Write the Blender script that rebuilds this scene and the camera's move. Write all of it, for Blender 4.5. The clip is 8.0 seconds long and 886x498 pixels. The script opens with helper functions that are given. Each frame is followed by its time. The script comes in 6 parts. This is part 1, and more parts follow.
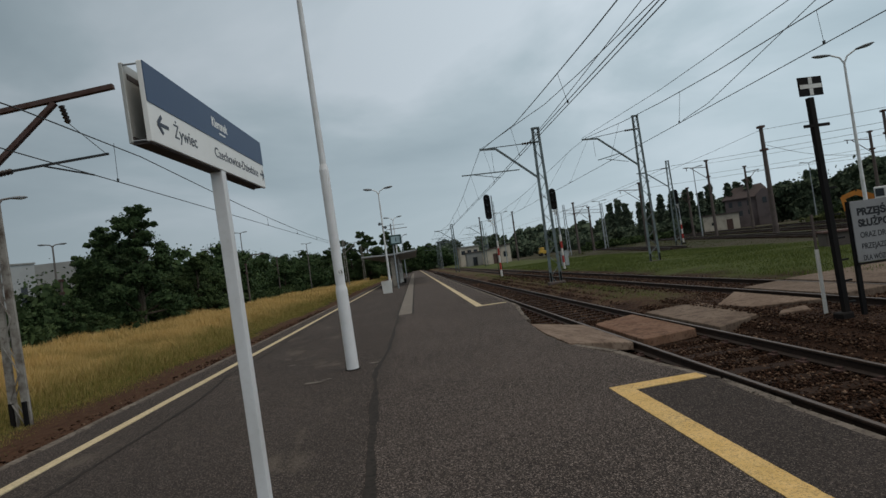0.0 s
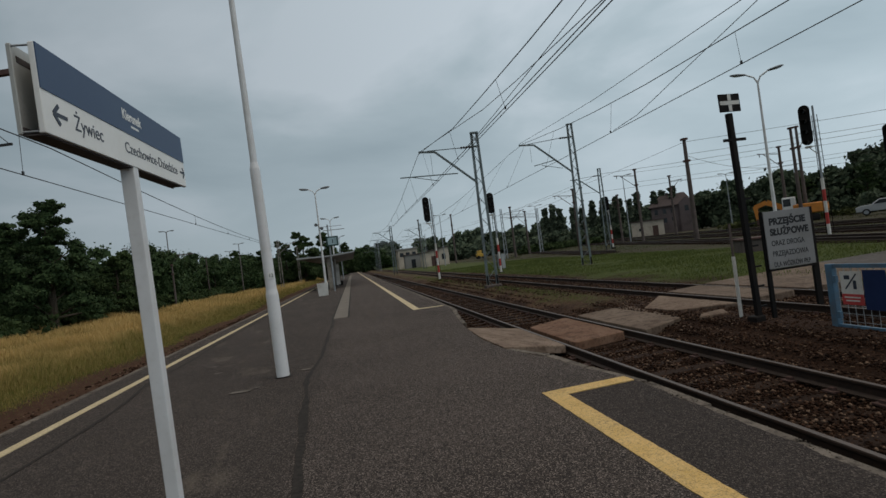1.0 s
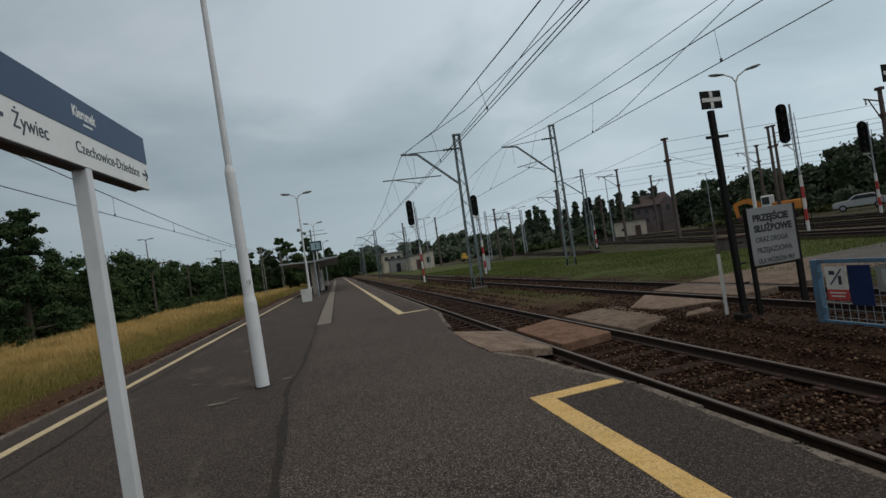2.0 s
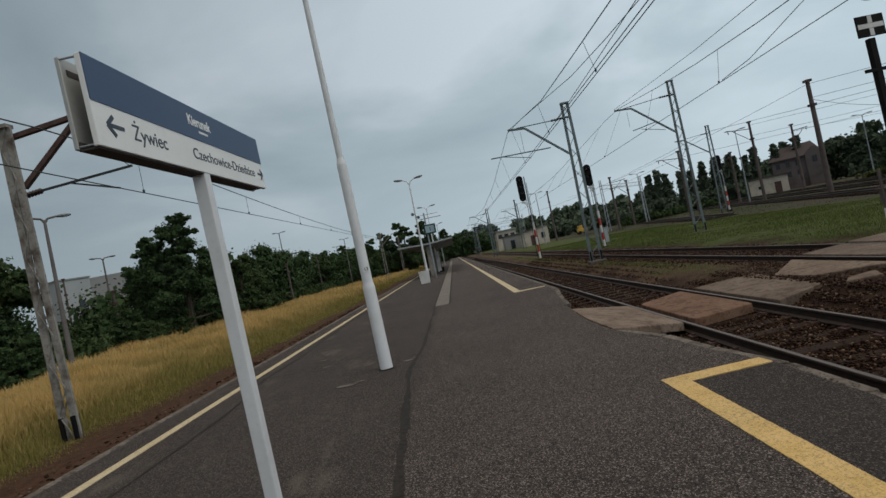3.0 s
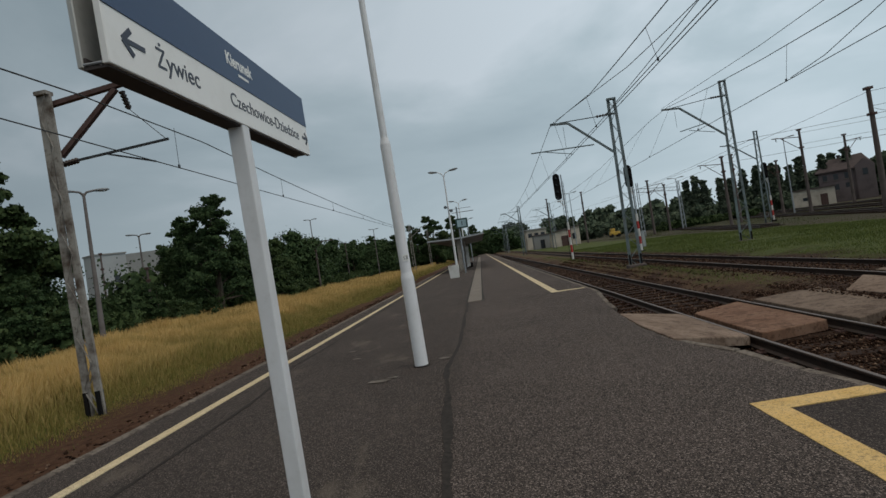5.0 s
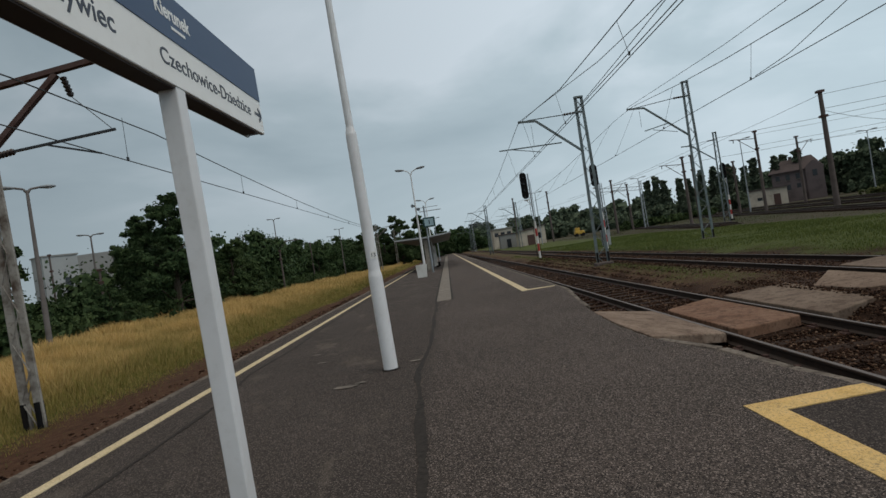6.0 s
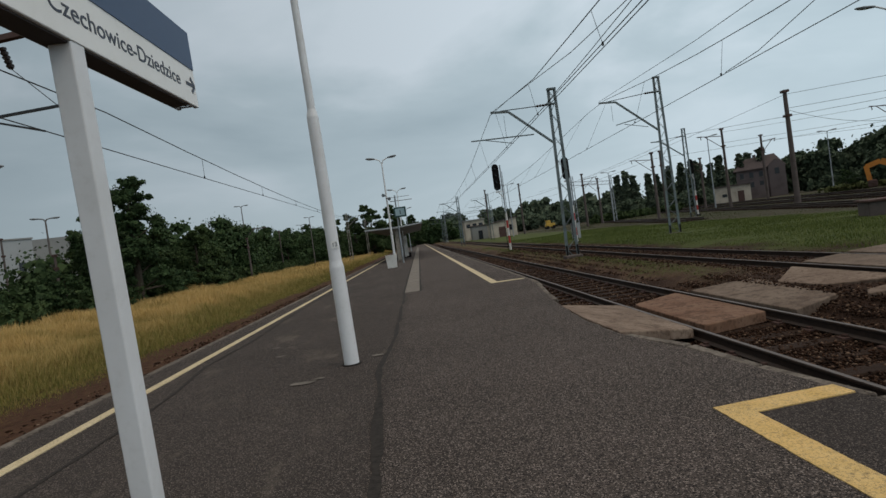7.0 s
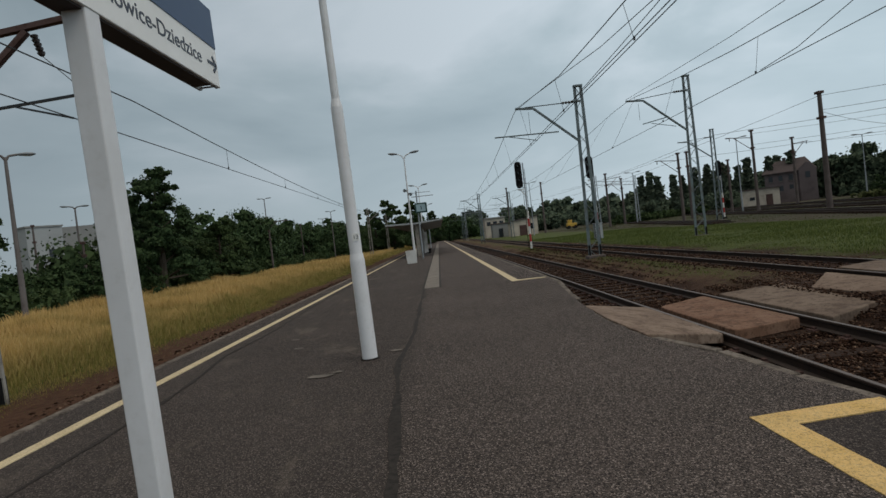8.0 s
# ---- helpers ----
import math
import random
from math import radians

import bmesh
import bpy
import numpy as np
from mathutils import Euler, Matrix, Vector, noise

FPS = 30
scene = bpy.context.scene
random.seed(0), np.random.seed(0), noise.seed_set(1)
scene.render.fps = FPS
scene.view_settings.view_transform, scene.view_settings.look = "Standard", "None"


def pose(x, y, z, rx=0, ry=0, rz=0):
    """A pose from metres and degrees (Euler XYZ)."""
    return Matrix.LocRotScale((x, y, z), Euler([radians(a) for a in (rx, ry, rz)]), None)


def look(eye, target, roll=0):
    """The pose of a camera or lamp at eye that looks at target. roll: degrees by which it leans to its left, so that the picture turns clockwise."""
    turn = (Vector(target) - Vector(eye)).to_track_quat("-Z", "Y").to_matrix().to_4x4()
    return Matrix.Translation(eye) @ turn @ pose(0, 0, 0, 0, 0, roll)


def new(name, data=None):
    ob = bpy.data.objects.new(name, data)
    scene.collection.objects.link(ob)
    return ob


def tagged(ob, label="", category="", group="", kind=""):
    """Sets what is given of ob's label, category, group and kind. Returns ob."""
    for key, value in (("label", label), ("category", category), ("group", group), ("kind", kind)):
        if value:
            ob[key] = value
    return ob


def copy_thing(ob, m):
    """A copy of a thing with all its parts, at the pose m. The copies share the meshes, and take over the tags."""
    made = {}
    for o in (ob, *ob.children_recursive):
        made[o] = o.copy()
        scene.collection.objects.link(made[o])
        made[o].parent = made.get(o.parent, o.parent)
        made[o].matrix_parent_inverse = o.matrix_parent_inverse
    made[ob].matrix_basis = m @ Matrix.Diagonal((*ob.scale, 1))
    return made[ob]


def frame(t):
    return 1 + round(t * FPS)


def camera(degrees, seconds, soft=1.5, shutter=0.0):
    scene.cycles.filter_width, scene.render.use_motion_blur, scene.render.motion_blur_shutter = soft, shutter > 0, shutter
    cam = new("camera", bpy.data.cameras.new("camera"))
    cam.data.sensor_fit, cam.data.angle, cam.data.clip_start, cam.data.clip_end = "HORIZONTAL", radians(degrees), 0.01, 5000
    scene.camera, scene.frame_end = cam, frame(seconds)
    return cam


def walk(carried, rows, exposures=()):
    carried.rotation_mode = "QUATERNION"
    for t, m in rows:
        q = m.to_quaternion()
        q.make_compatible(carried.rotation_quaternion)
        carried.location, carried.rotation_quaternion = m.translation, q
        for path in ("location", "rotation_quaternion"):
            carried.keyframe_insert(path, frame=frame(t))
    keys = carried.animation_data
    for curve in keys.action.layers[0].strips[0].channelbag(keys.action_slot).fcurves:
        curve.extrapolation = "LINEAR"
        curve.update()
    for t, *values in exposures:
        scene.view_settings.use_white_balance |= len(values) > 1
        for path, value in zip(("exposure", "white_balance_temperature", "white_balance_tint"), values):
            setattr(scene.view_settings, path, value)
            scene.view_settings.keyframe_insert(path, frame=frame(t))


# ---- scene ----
cam = camera(79.3, 8.0)
PATH = [
    (0, (2.491, 1.563, 1.546), (2.605, 3.559, 1.599), -7.7),
    (0.5, (2.483, 1.578, 1.559), (2.634, 3.572, 1.594), -7.9),
    (1, (2.538, 1.663, 1.573), (2.879, 3.634, 1.604), -7.2),
    (1.2, (2.600, 1.787, 1.558), (3.053, 3.734, 1.612), -6.9),
    (2.3, (2.602, 1.864, 1.566), (2.912, 3.839, 1.591), -10.4),
    (2.5, (2.625, 1.889, 1.573), (2.807, 3.880, 1.601), -11.2),
    (3, (2.664, 2.020, 1.580), (2.631, 4.019, 1.607), -11.7),
    (3.5, (2.601, 2.143, 1.564), (2.555, 4.142, 1.582), -9.5),
    (4, (2.491, 2.285, 1.577), (2.452, 4.284, 1.613), -8.0),
    (4.5, (2.437, 2.394, 1.566), (2.332, 4.390, 1.617), -8.1),
    (4.7, (2.406, 2.497, 1.573), (2.269, 4.492, 1.600), -8.5),
    (5.8, (2.303, 2.925, 1.534), (2.205, 4.922, 1.562), -9.1),
    (6, (2.286, 3.036, 1.533), (2.273, 5.036, 1.541), -8.8),
    (6.5, (2.308, 3.197, 1.514), (2.430, 5.193, 1.493), -8.0),
    (7, (2.375, 3.326, 1.524), (2.461, 5.323, 1.482), -7.9),
    (7.5, (2.379, 3.401, 1.537), (2.418, 5.399, 1.479), -7.1),
    (8, (2.340, 3.473, 1.498), (2.352, 5.473, 1.454), -6.5),
]
walk(cam, [(t, look(eye, target, roll)) for t, eye, target, roll in PATH],
     [(0, -0.05), (0.5, -0.08), (1.0, -0.2), (1.2, -0.2), (2.3, -0.05), (3, 0.02), (4, -0.04), (4.5, -0.04), (6, 0.08), (6.5, -0.02), (7, 0.05), (8, 0.0)])

# ---- light ----
SUN_DIR = Vector((0.55, -0.35, 0.76)).normalized()
world = bpy.data.worlds.new("overcast")
scene.world = world
world.use_nodes = True
wn, wl = world.node_tree.nodes, world.node_tree.links
wn.clear()
w_out = wn.new("ShaderNodeOutputWorld")
w_bg = wn.new("ShaderNodeBackground")
w_sky = wn.new("ShaderNodeTexSky")
w_sky.sky_type = "NISHITA"
w_sky.sun_disc = False
w_sky.sun_elevation = math.asin(SUN_DIR.z)
w_sky.sun_rotation = math.atan2(SUN_DIR.x, SUN_DIR.y)
w_coord = wn.new("ShaderNodeTexCoord")
w_sep = wn.new("ShaderNodeSeparateXYZ")
wl.new(w_coord.outputs["Generated"], w_sep.inputs[0])
# cloud deck: the view direction projected on a flat layer
w_zc = wn.new("ShaderNodeMath"); w_zc.operation = "MAXIMUM"; w_zc.inputs[1].default_value = 0.0
wl.new(w_sep.outputs["Z"], w_zc.inputs[0])
w_za = wn.new("ShaderNodeMath"); w_za.operation = "ADD"; w_za.inputs[1].default_value = 0.22
wl.new(w_zc.outputs[0], w_za.inputs[0])
w_div = wn.new("ShaderNodeVectorMath"); w_div.operation = "DIVIDE"
w_comb = wn.new("ShaderNodeCombineXYZ")
for k in range(3):
    wl.new(w_za.outputs[0], w_comb.inputs[k])
wl.new(w_coord.outputs["Generated"], w_div.inputs[0])
wl.new(w_comb.outputs[0], w_div.inputs[1])
w_noise = wn.new("ShaderNodeTexNoise")
w_noise.inputs["Scale"].default_value = 0.95
w_noise.inputs["Detail"].default_value = 6.0
w_noise.inputs["Roughness"].default_value = 0.50
w_noise.inputs["Distortion"].default_value = 0.35
wl.new(w_div.outputs[0], w_noise.inputs["Vector"])
w_ramp = wn.new("ShaderNodeValToRGB")
w_ramp.color_ramp.elements[0].position = 0.37
w_ramp.color_ramp.elements[0].color = (0.315, 0.400, 0.450, 1)
w_ramp.color_ramp.elements[1].position = 0.64
w_ramp.color_ramp.elements[1].color = (0.565, 0.645, 0.708, 1)
w_mid = w_ramp.color_ramp.elements.new(0.52)
w_mid.color = (0.416, 0.507, 0.560, 1)
w_flat = wn.new("ShaderNodeMapRange")
w_flat.interpolation_type = "SMOOTHSTEP"
w_flat.inputs["From Min"].default_value = 0.0
w_flat.inputs["From Max"].default_value = 0.34
wl.new(w_sep.outputs["Z"], w_flat.inputs["Value"])
w_even = wn.new("ShaderNodeMix")
w_even.inputs["A"].default_value = 0.53
wl.new(w_flat.outputs["Result"], w_even.inputs["Factor"])
wl.new(w_noise.outputs["Fac"], w_even.inputs["B"])
wl.new(w_even.outputs["Result"], w_ramp.inputs[0])
# the deck is thinner and brighter towards the east
w_dir = wn.new("ShaderNodeMath"); w_dir.operation = "MULTIPLY_ADD"
w_dir.inputs[1].default_value = 0.48; w_dir.inputs[2].default_value = 0.97
wl.new(w_sep.outputs["X"], w_dir.inputs[0])
w_gain = wn.new("ShaderNodeVectorMath"); w_gain.operation = "SCALE"
wl.new(w_ramp.outputs["Color"], w_gain.inputs[0])
wl.new(w_dir.outputs[0], w_gain.inputs["Scale"])
w_zen = wn.new("ShaderNodeMapRange")
w_zen.interpolation_type = "SMOOTHSTEP"
w_zen.inputs["From Min"].default_value = 0.50
w_zen.inputs["From Max"].default_value = 0.92
w_zen.inputs["To Max"].default_value = 0.85
wl.new(w_sep.outputs["Z"], w_zen.inputs["Value"])
w_top = wn.new("ShaderNodeMix"); w_top.data_type = "RGBA"
w_top.inputs["B"].default_value = (0.92, 0.79, 0.645, 1)
wl.new(w_zen.outputs["Result"], w_top.inputs["Factor"])
wl.new(w_gain.outputs[0], w_top.inputs["A"])
w_skys = wn.new("ShaderNodeVectorMath"); w_skys.operation = "SCALE"
w_skys.inputs["Scale"].default_value = 0.05
wl.new(w_sky.outputs["Color"], w_skys.inputs[0])
w_mix = wn.new("ShaderNodeMix"); w_mix.data_type = "RGBA"
w_mix.inputs["Factor"].default_value = 0.93
wl.new(w_skys.outputs[0], w_mix.inputs["A"])
wl.new(w_top.outputs["Result"], w_mix.inputs["B"])
wl.new(w_mix.outputs["Result"], w_bg.inputs["Color"])
w_bg.inputs["Strength"].default_value = 1.0
wl.new(w_bg.outputs[0], w_out.inputs["Surface"])

sun_data = bpy.data.lights.new("sun", "SUN")
sun_data.energy = 0.6
sun_data.angle = radians(25)
sun_data.color = (1.0, 0.90, 0.78)
sun = new("sun", sun_data)
sun.matrix_world = look((60, -60, 90), Vector((60, -60, 90)) - SUN_DIR)
scene.view_settings.exposure = 0.0

# ---- materials ----


def material(name, rough=0.8, metal=0.0):
    m = bpy.data.materials.new(name)
    m.use_nodes = True
    b = m.node_tree.nodes["Principled BSDF"]
    b.inputs["Roughness"].default_value = rough
    b.inputs["Metallic"].default_value = metal
    b.inputs["Specular IOR Level"].default_value = 0.45 if rough < 0.6 else 0.12
    return m, m.node_tree, b


def place(nt, scale=(1, 1, 1)):
    g = nt.nodes.new("ShaderNodeNewGeometry")
    mp = nt.nodes.new("ShaderNodeMapping")
    mp.inputs["Scale"].default_value = scale
    nt.links.new(g.outputs["Position"], mp.inputs["Vector"])
    return mp.outputs[0]


def noise_tex(nt, vec, scale, detail=4, rough=0.55):
    n = nt.nodes.new("ShaderNodeTexNoise")
    n.inputs["Scale"].default_value = scale
    n.inputs["Detail"].default_value = detail
    n.inputs["Roughness"].default_value = rough
    nt.links.new(vec, n.inputs["Vector"])
    return n.outputs["Fac"]


def ramp(nt, fac, stops):
    r = nt.nodes.new("ShaderNodeValToRGB")
    e = r.color_ramp.elements
    while len(e) < len(stops):
        e.new(0.5)
    for k, (p, c) in enumerate(stops):
        e[k].position = p
        e[k].color = (*c, 1) if len(c) == 3 else c
    nt.links.new(fac, r.inputs[0])
    return r.outputs["Color"]


def mixc(nt, fac, a, b, mode="MIX"):
    n = nt.nodes.new("ShaderNodeMix")
    n.data_type = "RGBA"
    n.blend_type = mode
    for sock, v in (("Factor", fac), ("A", a), ("B", b)):
        if isinstance(v, (int, float)):
            n.inputs[sock].default_value = v
        elif isinstance(v, tuple):
            n.inputs[sock].default_value = (*v, 1)
        else:
            nt.links.new(v, n.inputs[sock])
    return n.outputs["Result"]


def maths(nt, op, a, b=0.0, clamp=False):
    n = nt.nodes.new("ShaderNodeMath")
    n.operation = op
    n.use_clamp = clamp
    for k, v in enumerate((a, b)):
        if isinstance(v, (int, float)):
            n.inputs[k].default_value = v
        else:
            nt.links.new(v, n.inputs[k])
    return n.outputs[0]


def step(nt, v, lo, hi):
    n = nt.nodes.new("ShaderNodeMapRange")
    n.interpolation_type = "SMOOTHSTEP"
    nt.links.new(v, n.inputs["Value"])
    n.inputs["From Min"].default_value = lo
    n.inputs["From Max"].default_value = hi
    return n.outputs["Result"]


def bump(nt, b, height, strength=0.3, dist=0.01):
    n = nt.nodes.new("ShaderNodeBump")
    n.inputs["Strength"].default_value = strength
    n.inputs["Distance"].default_value = dist
    nt.links.new(height, n.inputs["Height"])
    nt.links.new(n.outputs[0], b.inputs["Normal"])


def painted(name, base, dirt, rough=0.5, amount=0.6, metal=0.0, big=1.3, fine=22.0, relief=0.15):
    """Paint, concrete, metal: a base colour with stains at two scales."""
    m, nt, b = material(name, rough, metal)
    v = place(nt)
    n1 = noise_tex(nt, v, big, 6, 0.6)
    n2 = noise_tex(nt, v, fine, 4, 0.6)
    f = maths(nt, "MULTIPLY", step(nt, n1, 0.42, 0.72), amount)
    c = mixc(nt, f, base, dirt)
    f2 = maths(nt, "MULTIPLY", step(nt, n2, 0.5, 0.75), amount * 0.6)
    c = mixc(nt, f2, c, dirt)
    nt.links.new(c, b.inputs["Base Color"])
    bump(nt, b, n2, relief, 0.004)
    return m


def make_asphalt():
    m, nt, b = material("asphalt", 0.93)
    v = place(nt)
    big = noise_tex(nt, v, 0.35, 5, 0.6)
    mid = noise_tex(nt, v, 2.2, 5, 0.65)
    vor = nt.nodes.new("ShaderNodeTexVoronoi")
    vor.inputs["Scale"].default_value = 122
    nt.links.new(v, vor.inputs["Vector"])
    fine = noise_tex(nt, v, 60, 3, 0.7)
    stone = nt.nodes.new("ShaderNodeSeparateColor")
    nt.links.new(vor.outputs["Color"], stone.inputs[0])
    c = ramp(nt, big, [(0.3, (0.061, 0.050, 0.046)), (0.5, (0.082, 0.068, 0.062)), (0.7, (0.106, 0.087, 0.080))])
    c = mixc(nt, maths(nt, "MULTIPLY", step(nt, mid, 0.45, 0.75), 0.35), c, (0.046, 0.040, 0.035))
    # light and dark chips of the aggregate
    c = mixc(nt, maths(nt, "MULTIPLY", step(nt, stone.outputs[0], 0.70, 0.90), 0.75), c, (0.325, 0.274, 0.247))
    c = mixc(nt, maths(nt, "MULTIPLY", step(nt, stone.outputs[1], 0.55, 0.80), 0.9), c, (0.016, 0.0145, 0.0145))
    # the older western half is darker, with pale wear
    sx = nt.nodes.new("ShaderNodeSeparateXYZ")
    nt.links.new(v, sx.inputs[0])
    west = maths(nt, "SUBTRACT", 1.0, step(nt, sx.outputs["X"], 1.75, 2.0))
    c = mixc(nt, maths(nt, "MULTIPLY", west, 0.42), c, (0.043, 0.037, 0.034))
    # the strip along the edge is newer and blacker
    east = maths(nt, "MULTIPLY", step(nt, sx.outputs["X"], 4.50, 4.62), maths(nt, "SUBTRACT", 1.0, step(nt, sx.outputs["Y"], 6.95, 7.25)))
    c = mixc(nt, maths(nt, "MULTIPLY", east, 0.52), c, (0.030, 0.026, 0.025))
    pale = step(nt, noise_tex(nt, place(nt, (0.9, 0.35, 1)), 1.4, 6, 0.7), 0.54, 0.70)
    c = mixc(nt, maths(nt, "MULTIPLY", maths(nt, "MULTIPLY", pale, west), 0.65), c, (0.15, 0.128, 0.106))
    nt.links.new(c, b.inputs["Base Color"])
    bump(nt, b, maths(nt, "ADD", vor.outputs["Distance"], fine), 0.8, 0.010)
    return m


def make_tar():
    m, nt, b = material("tar_seam", 0.85)
    v = place(nt)
    c = ramp(nt, noise_tex(nt, v, 18, 4), [(0.3, (0.019, 0.017, 0.016)), (0.7, (0.046, 0.040, 0.036))])
    nt.links.new(c, b.inputs["Base Color"])
    bump(nt, b, noise_tex(nt, v, 70, 3), 0.5, 0.006)
    return m


def make_line_paint(name, lo, hi, faded):
    m, nt, b = material(name, 0.75)
    v = place(nt)
    worn = step(nt, noise_tex(nt, v, 30, 6, 0.8), 0.50, 0.62)
    big = step(nt, noise_tex(nt, v, 1.6, 5, 0.7), 0.40, 0.75)
    c = ramp(nt, noise_tex(nt, v, 5, 4), [(0.3, lo), (0.7, hi)])
    c = mixc(nt, maths(nt, "MULTIPLY", big, 0.35), c, faded)
    f = maths(nt, "MULTIPLY", worn, maths(nt, "ADD", maths(nt, "MULTIPLY", big, 0.55), 0.25))
    c = mixc(nt, f, c, (0.16, 0.13, 0.085))
    vor = nt.nodes.new("ShaderNodeTexVoronoi")
    vor.inputs["Scale"].default_value = 118
    nt.links.new(v, vor.inputs["Vector"])
    pit = nt.nodes.new("ShaderNodeSeparateColor")
    nt.links.new(vor.outputs["Color"], pit.inputs[0])
    c = mixc(nt, maths(nt, "MULTIPLY", step(nt, pit.outputs[1], 0.72, 0.92), 0.45), c, (0.13, 0.10, 0.065))
    c = mixc(nt, maths(nt, "MULTIPLY", step(nt, pit.outputs[0], 0.75, 0.92), 0.3), c, (0.80, 0.62, 0.34))
    nt.links.new(c, b.inputs["Base Color"])
    bump(nt, b, noise_tex(nt, v, 80, 3, 0.7), 0.4, 0.005)
    return m


def make_ground():
    m, nt, b = material("ground", 0.95)
    v = place(nt)
    s = nt.nodes.new("ShaderNodeSeparateXYZ")
    nt.links.new(v, s.inputs[0])
    n1 = noise_tex(nt, v, 0.5, 6, 0.6)
    n2 = noise_tex(nt, v, 6, 5, 0.65)
    n3 = noise_tex(nt, v, 38, 3, 0.6)
    wob = maths(nt, "ADD", s.outputs["X"], maths(nt, "MULTIPLY", maths(nt, "SUBTRACT", n1, 0.5), 5.0))
    gravel = ramp(nt, n3, [(0.3, (0.011, 0.0065, 0.0045)), (0.5, (0.032, 0.017, 0.011)), (0.72, (0.085, 0.048, 0.031))])
    gravel = mixc(nt, step(nt, n2, 0.4, 0.7), gravel, (0.045, 0.024, 0.015))
    green = ramp(nt, n2, [(0.3, (0.045, 0.058, 0.016)), (0.55, (0.078, 0.100, 0.028)), (0.75, (0.12, 0.112, 0.050))])
    green = mixc(nt, maths(nt, "MULTIPLY", step(nt, n3, 0.5, 0.72), 0.5), green, (0.028, 0.040, 0.012))
    earth = ramp(nt, n2, [(0.3, (0.050, 0.024, 0.014)), (0.7, (0.10, 0.054, 0.033))])
    f_green = step(nt, wob, 12.6, 14.4)
    # thin weeds in the strip between the tracks
    strip = maths(nt, "MULTIPLY", step(nt, wob, 8.6, 9.4), maths(nt, "SUBTRACT", 1.0, step(nt, wob, 9.9, 10.8)))
    strip = maths(nt, "MULTIPLY", maths(nt, "MULTIPLY", strip, step(nt, n2, 0.42, 0.58)), step(nt, s.outputs["Y"], 14.5, 18.0))
    # brown earth heaped between the tracks past the crossing
    soil = maths(nt, "MULTIPLY", step(nt, wob, 7.9, 8.7), maths(nt, "SUBTRACT", 1.0, step(nt, wob, 10.2, 10.9)))
    soil = maths(nt, "MULTIPLY", soil, step(nt, s.outputs["Y"], 14.0, 18.0))
    gravel = mixc(nt, maths(nt, "MULTIPLY", soil, 0.75), gravel, ramp(nt, n2, [(0.3, (0.070, 0.040, 0.025)), (0.7, (0.150, 0.098, 0.066))]))
    c = mixc(nt, maths(nt, "MAXIMUM", f_green, maths(nt, "MULTIPLY", strip, 0.8)), gravel, green)
    yard = step(nt, wob, 23.5, 27.5)
    c = mixc(nt, yard, c, ramp(nt, n2, [(0.3, (0.026, 0.026, 0.016)), (0.5, (0.050, 0.050, 0.027)), (0.72, (0.060, 0.072, 0.028))]))
    worn = maths(nt, "MULTIPLY", step(nt, noise_tex(nt, place(nt, (0.05, 0.02, 1)), 2.4, 5, 0.6), 0.36, 0.52), step(nt, s.outputs["X"], 21, 27))
    c = mixc(nt, maths(nt, "MULTIPLY", worn, 0.85), c, mixc(nt, n2, (0.040, 0.036, 0.025), (0.085, 0.074, 0.050)))
    f_west = maths(nt, "SUBTRACT", 1.0, step(nt, s.outputs["X"], -2.4, -2.0))
    c = mixc(nt, f_west, c, earth)
    f_field = maths(nt, "SUBTRACT", 1.0, step(nt, wob, -7.2, -5.9))
    c = mixc(nt, f_field, c, mixc(nt, n2, (0.10, 0.075, 0.028), (0.055, 0.06, 0.02)))
    nt.links.new(c, b.inputs["Base Color"])
    bump(nt, b, maths(nt, "ADD", n3, n2), 0.8, 0.05)
    return m


def make_stones():
    m, nt, b = material("ballast_stone", 0.92)
    g = nt.nodes.new("ShaderNodeNewGeometry")
    c = ramp(nt, g.outputs["Random Per Island"], [(0.0, (0.010, 0.0055, 0.004)), (0.50, (0.028, 0.014, 0.009)), (0.80, (0.074, 0.040, 0.026)), (1.0, (0.24, 0.165, 0.118))])
    c = mixc(nt, maths(nt, "MULTIPLY", step(nt, noise_tex(nt, place(nt), 25, 4), 0.45, 0.65), 0.5), c, (0.045, 0.021, 0.011))
    nt.links.new(c, b.inputs["Base Color"])
    return m


def make_wood(name, dark, light):
    m, nt, b = material(name, 0.85)
    v = place(nt, (1.2, 14, 14))
    o = nt.nodes.new("ShaderNodeObjectInfo")
    c = ramp(nt, noise_tex(nt, v, 3, 6, 0.7), [(0.3, dark), (0.7, light)])
    c = mixc(nt, maths(nt, "MULTIPLY", o.outputs["Random"], 0.45), c, dark)
    nt.links.new(c, b.inputs["Base Color"])
    bump(nt, b, noise_tex(nt, v, 5, 5, 0.7), 0.5, 0.01)
    return m


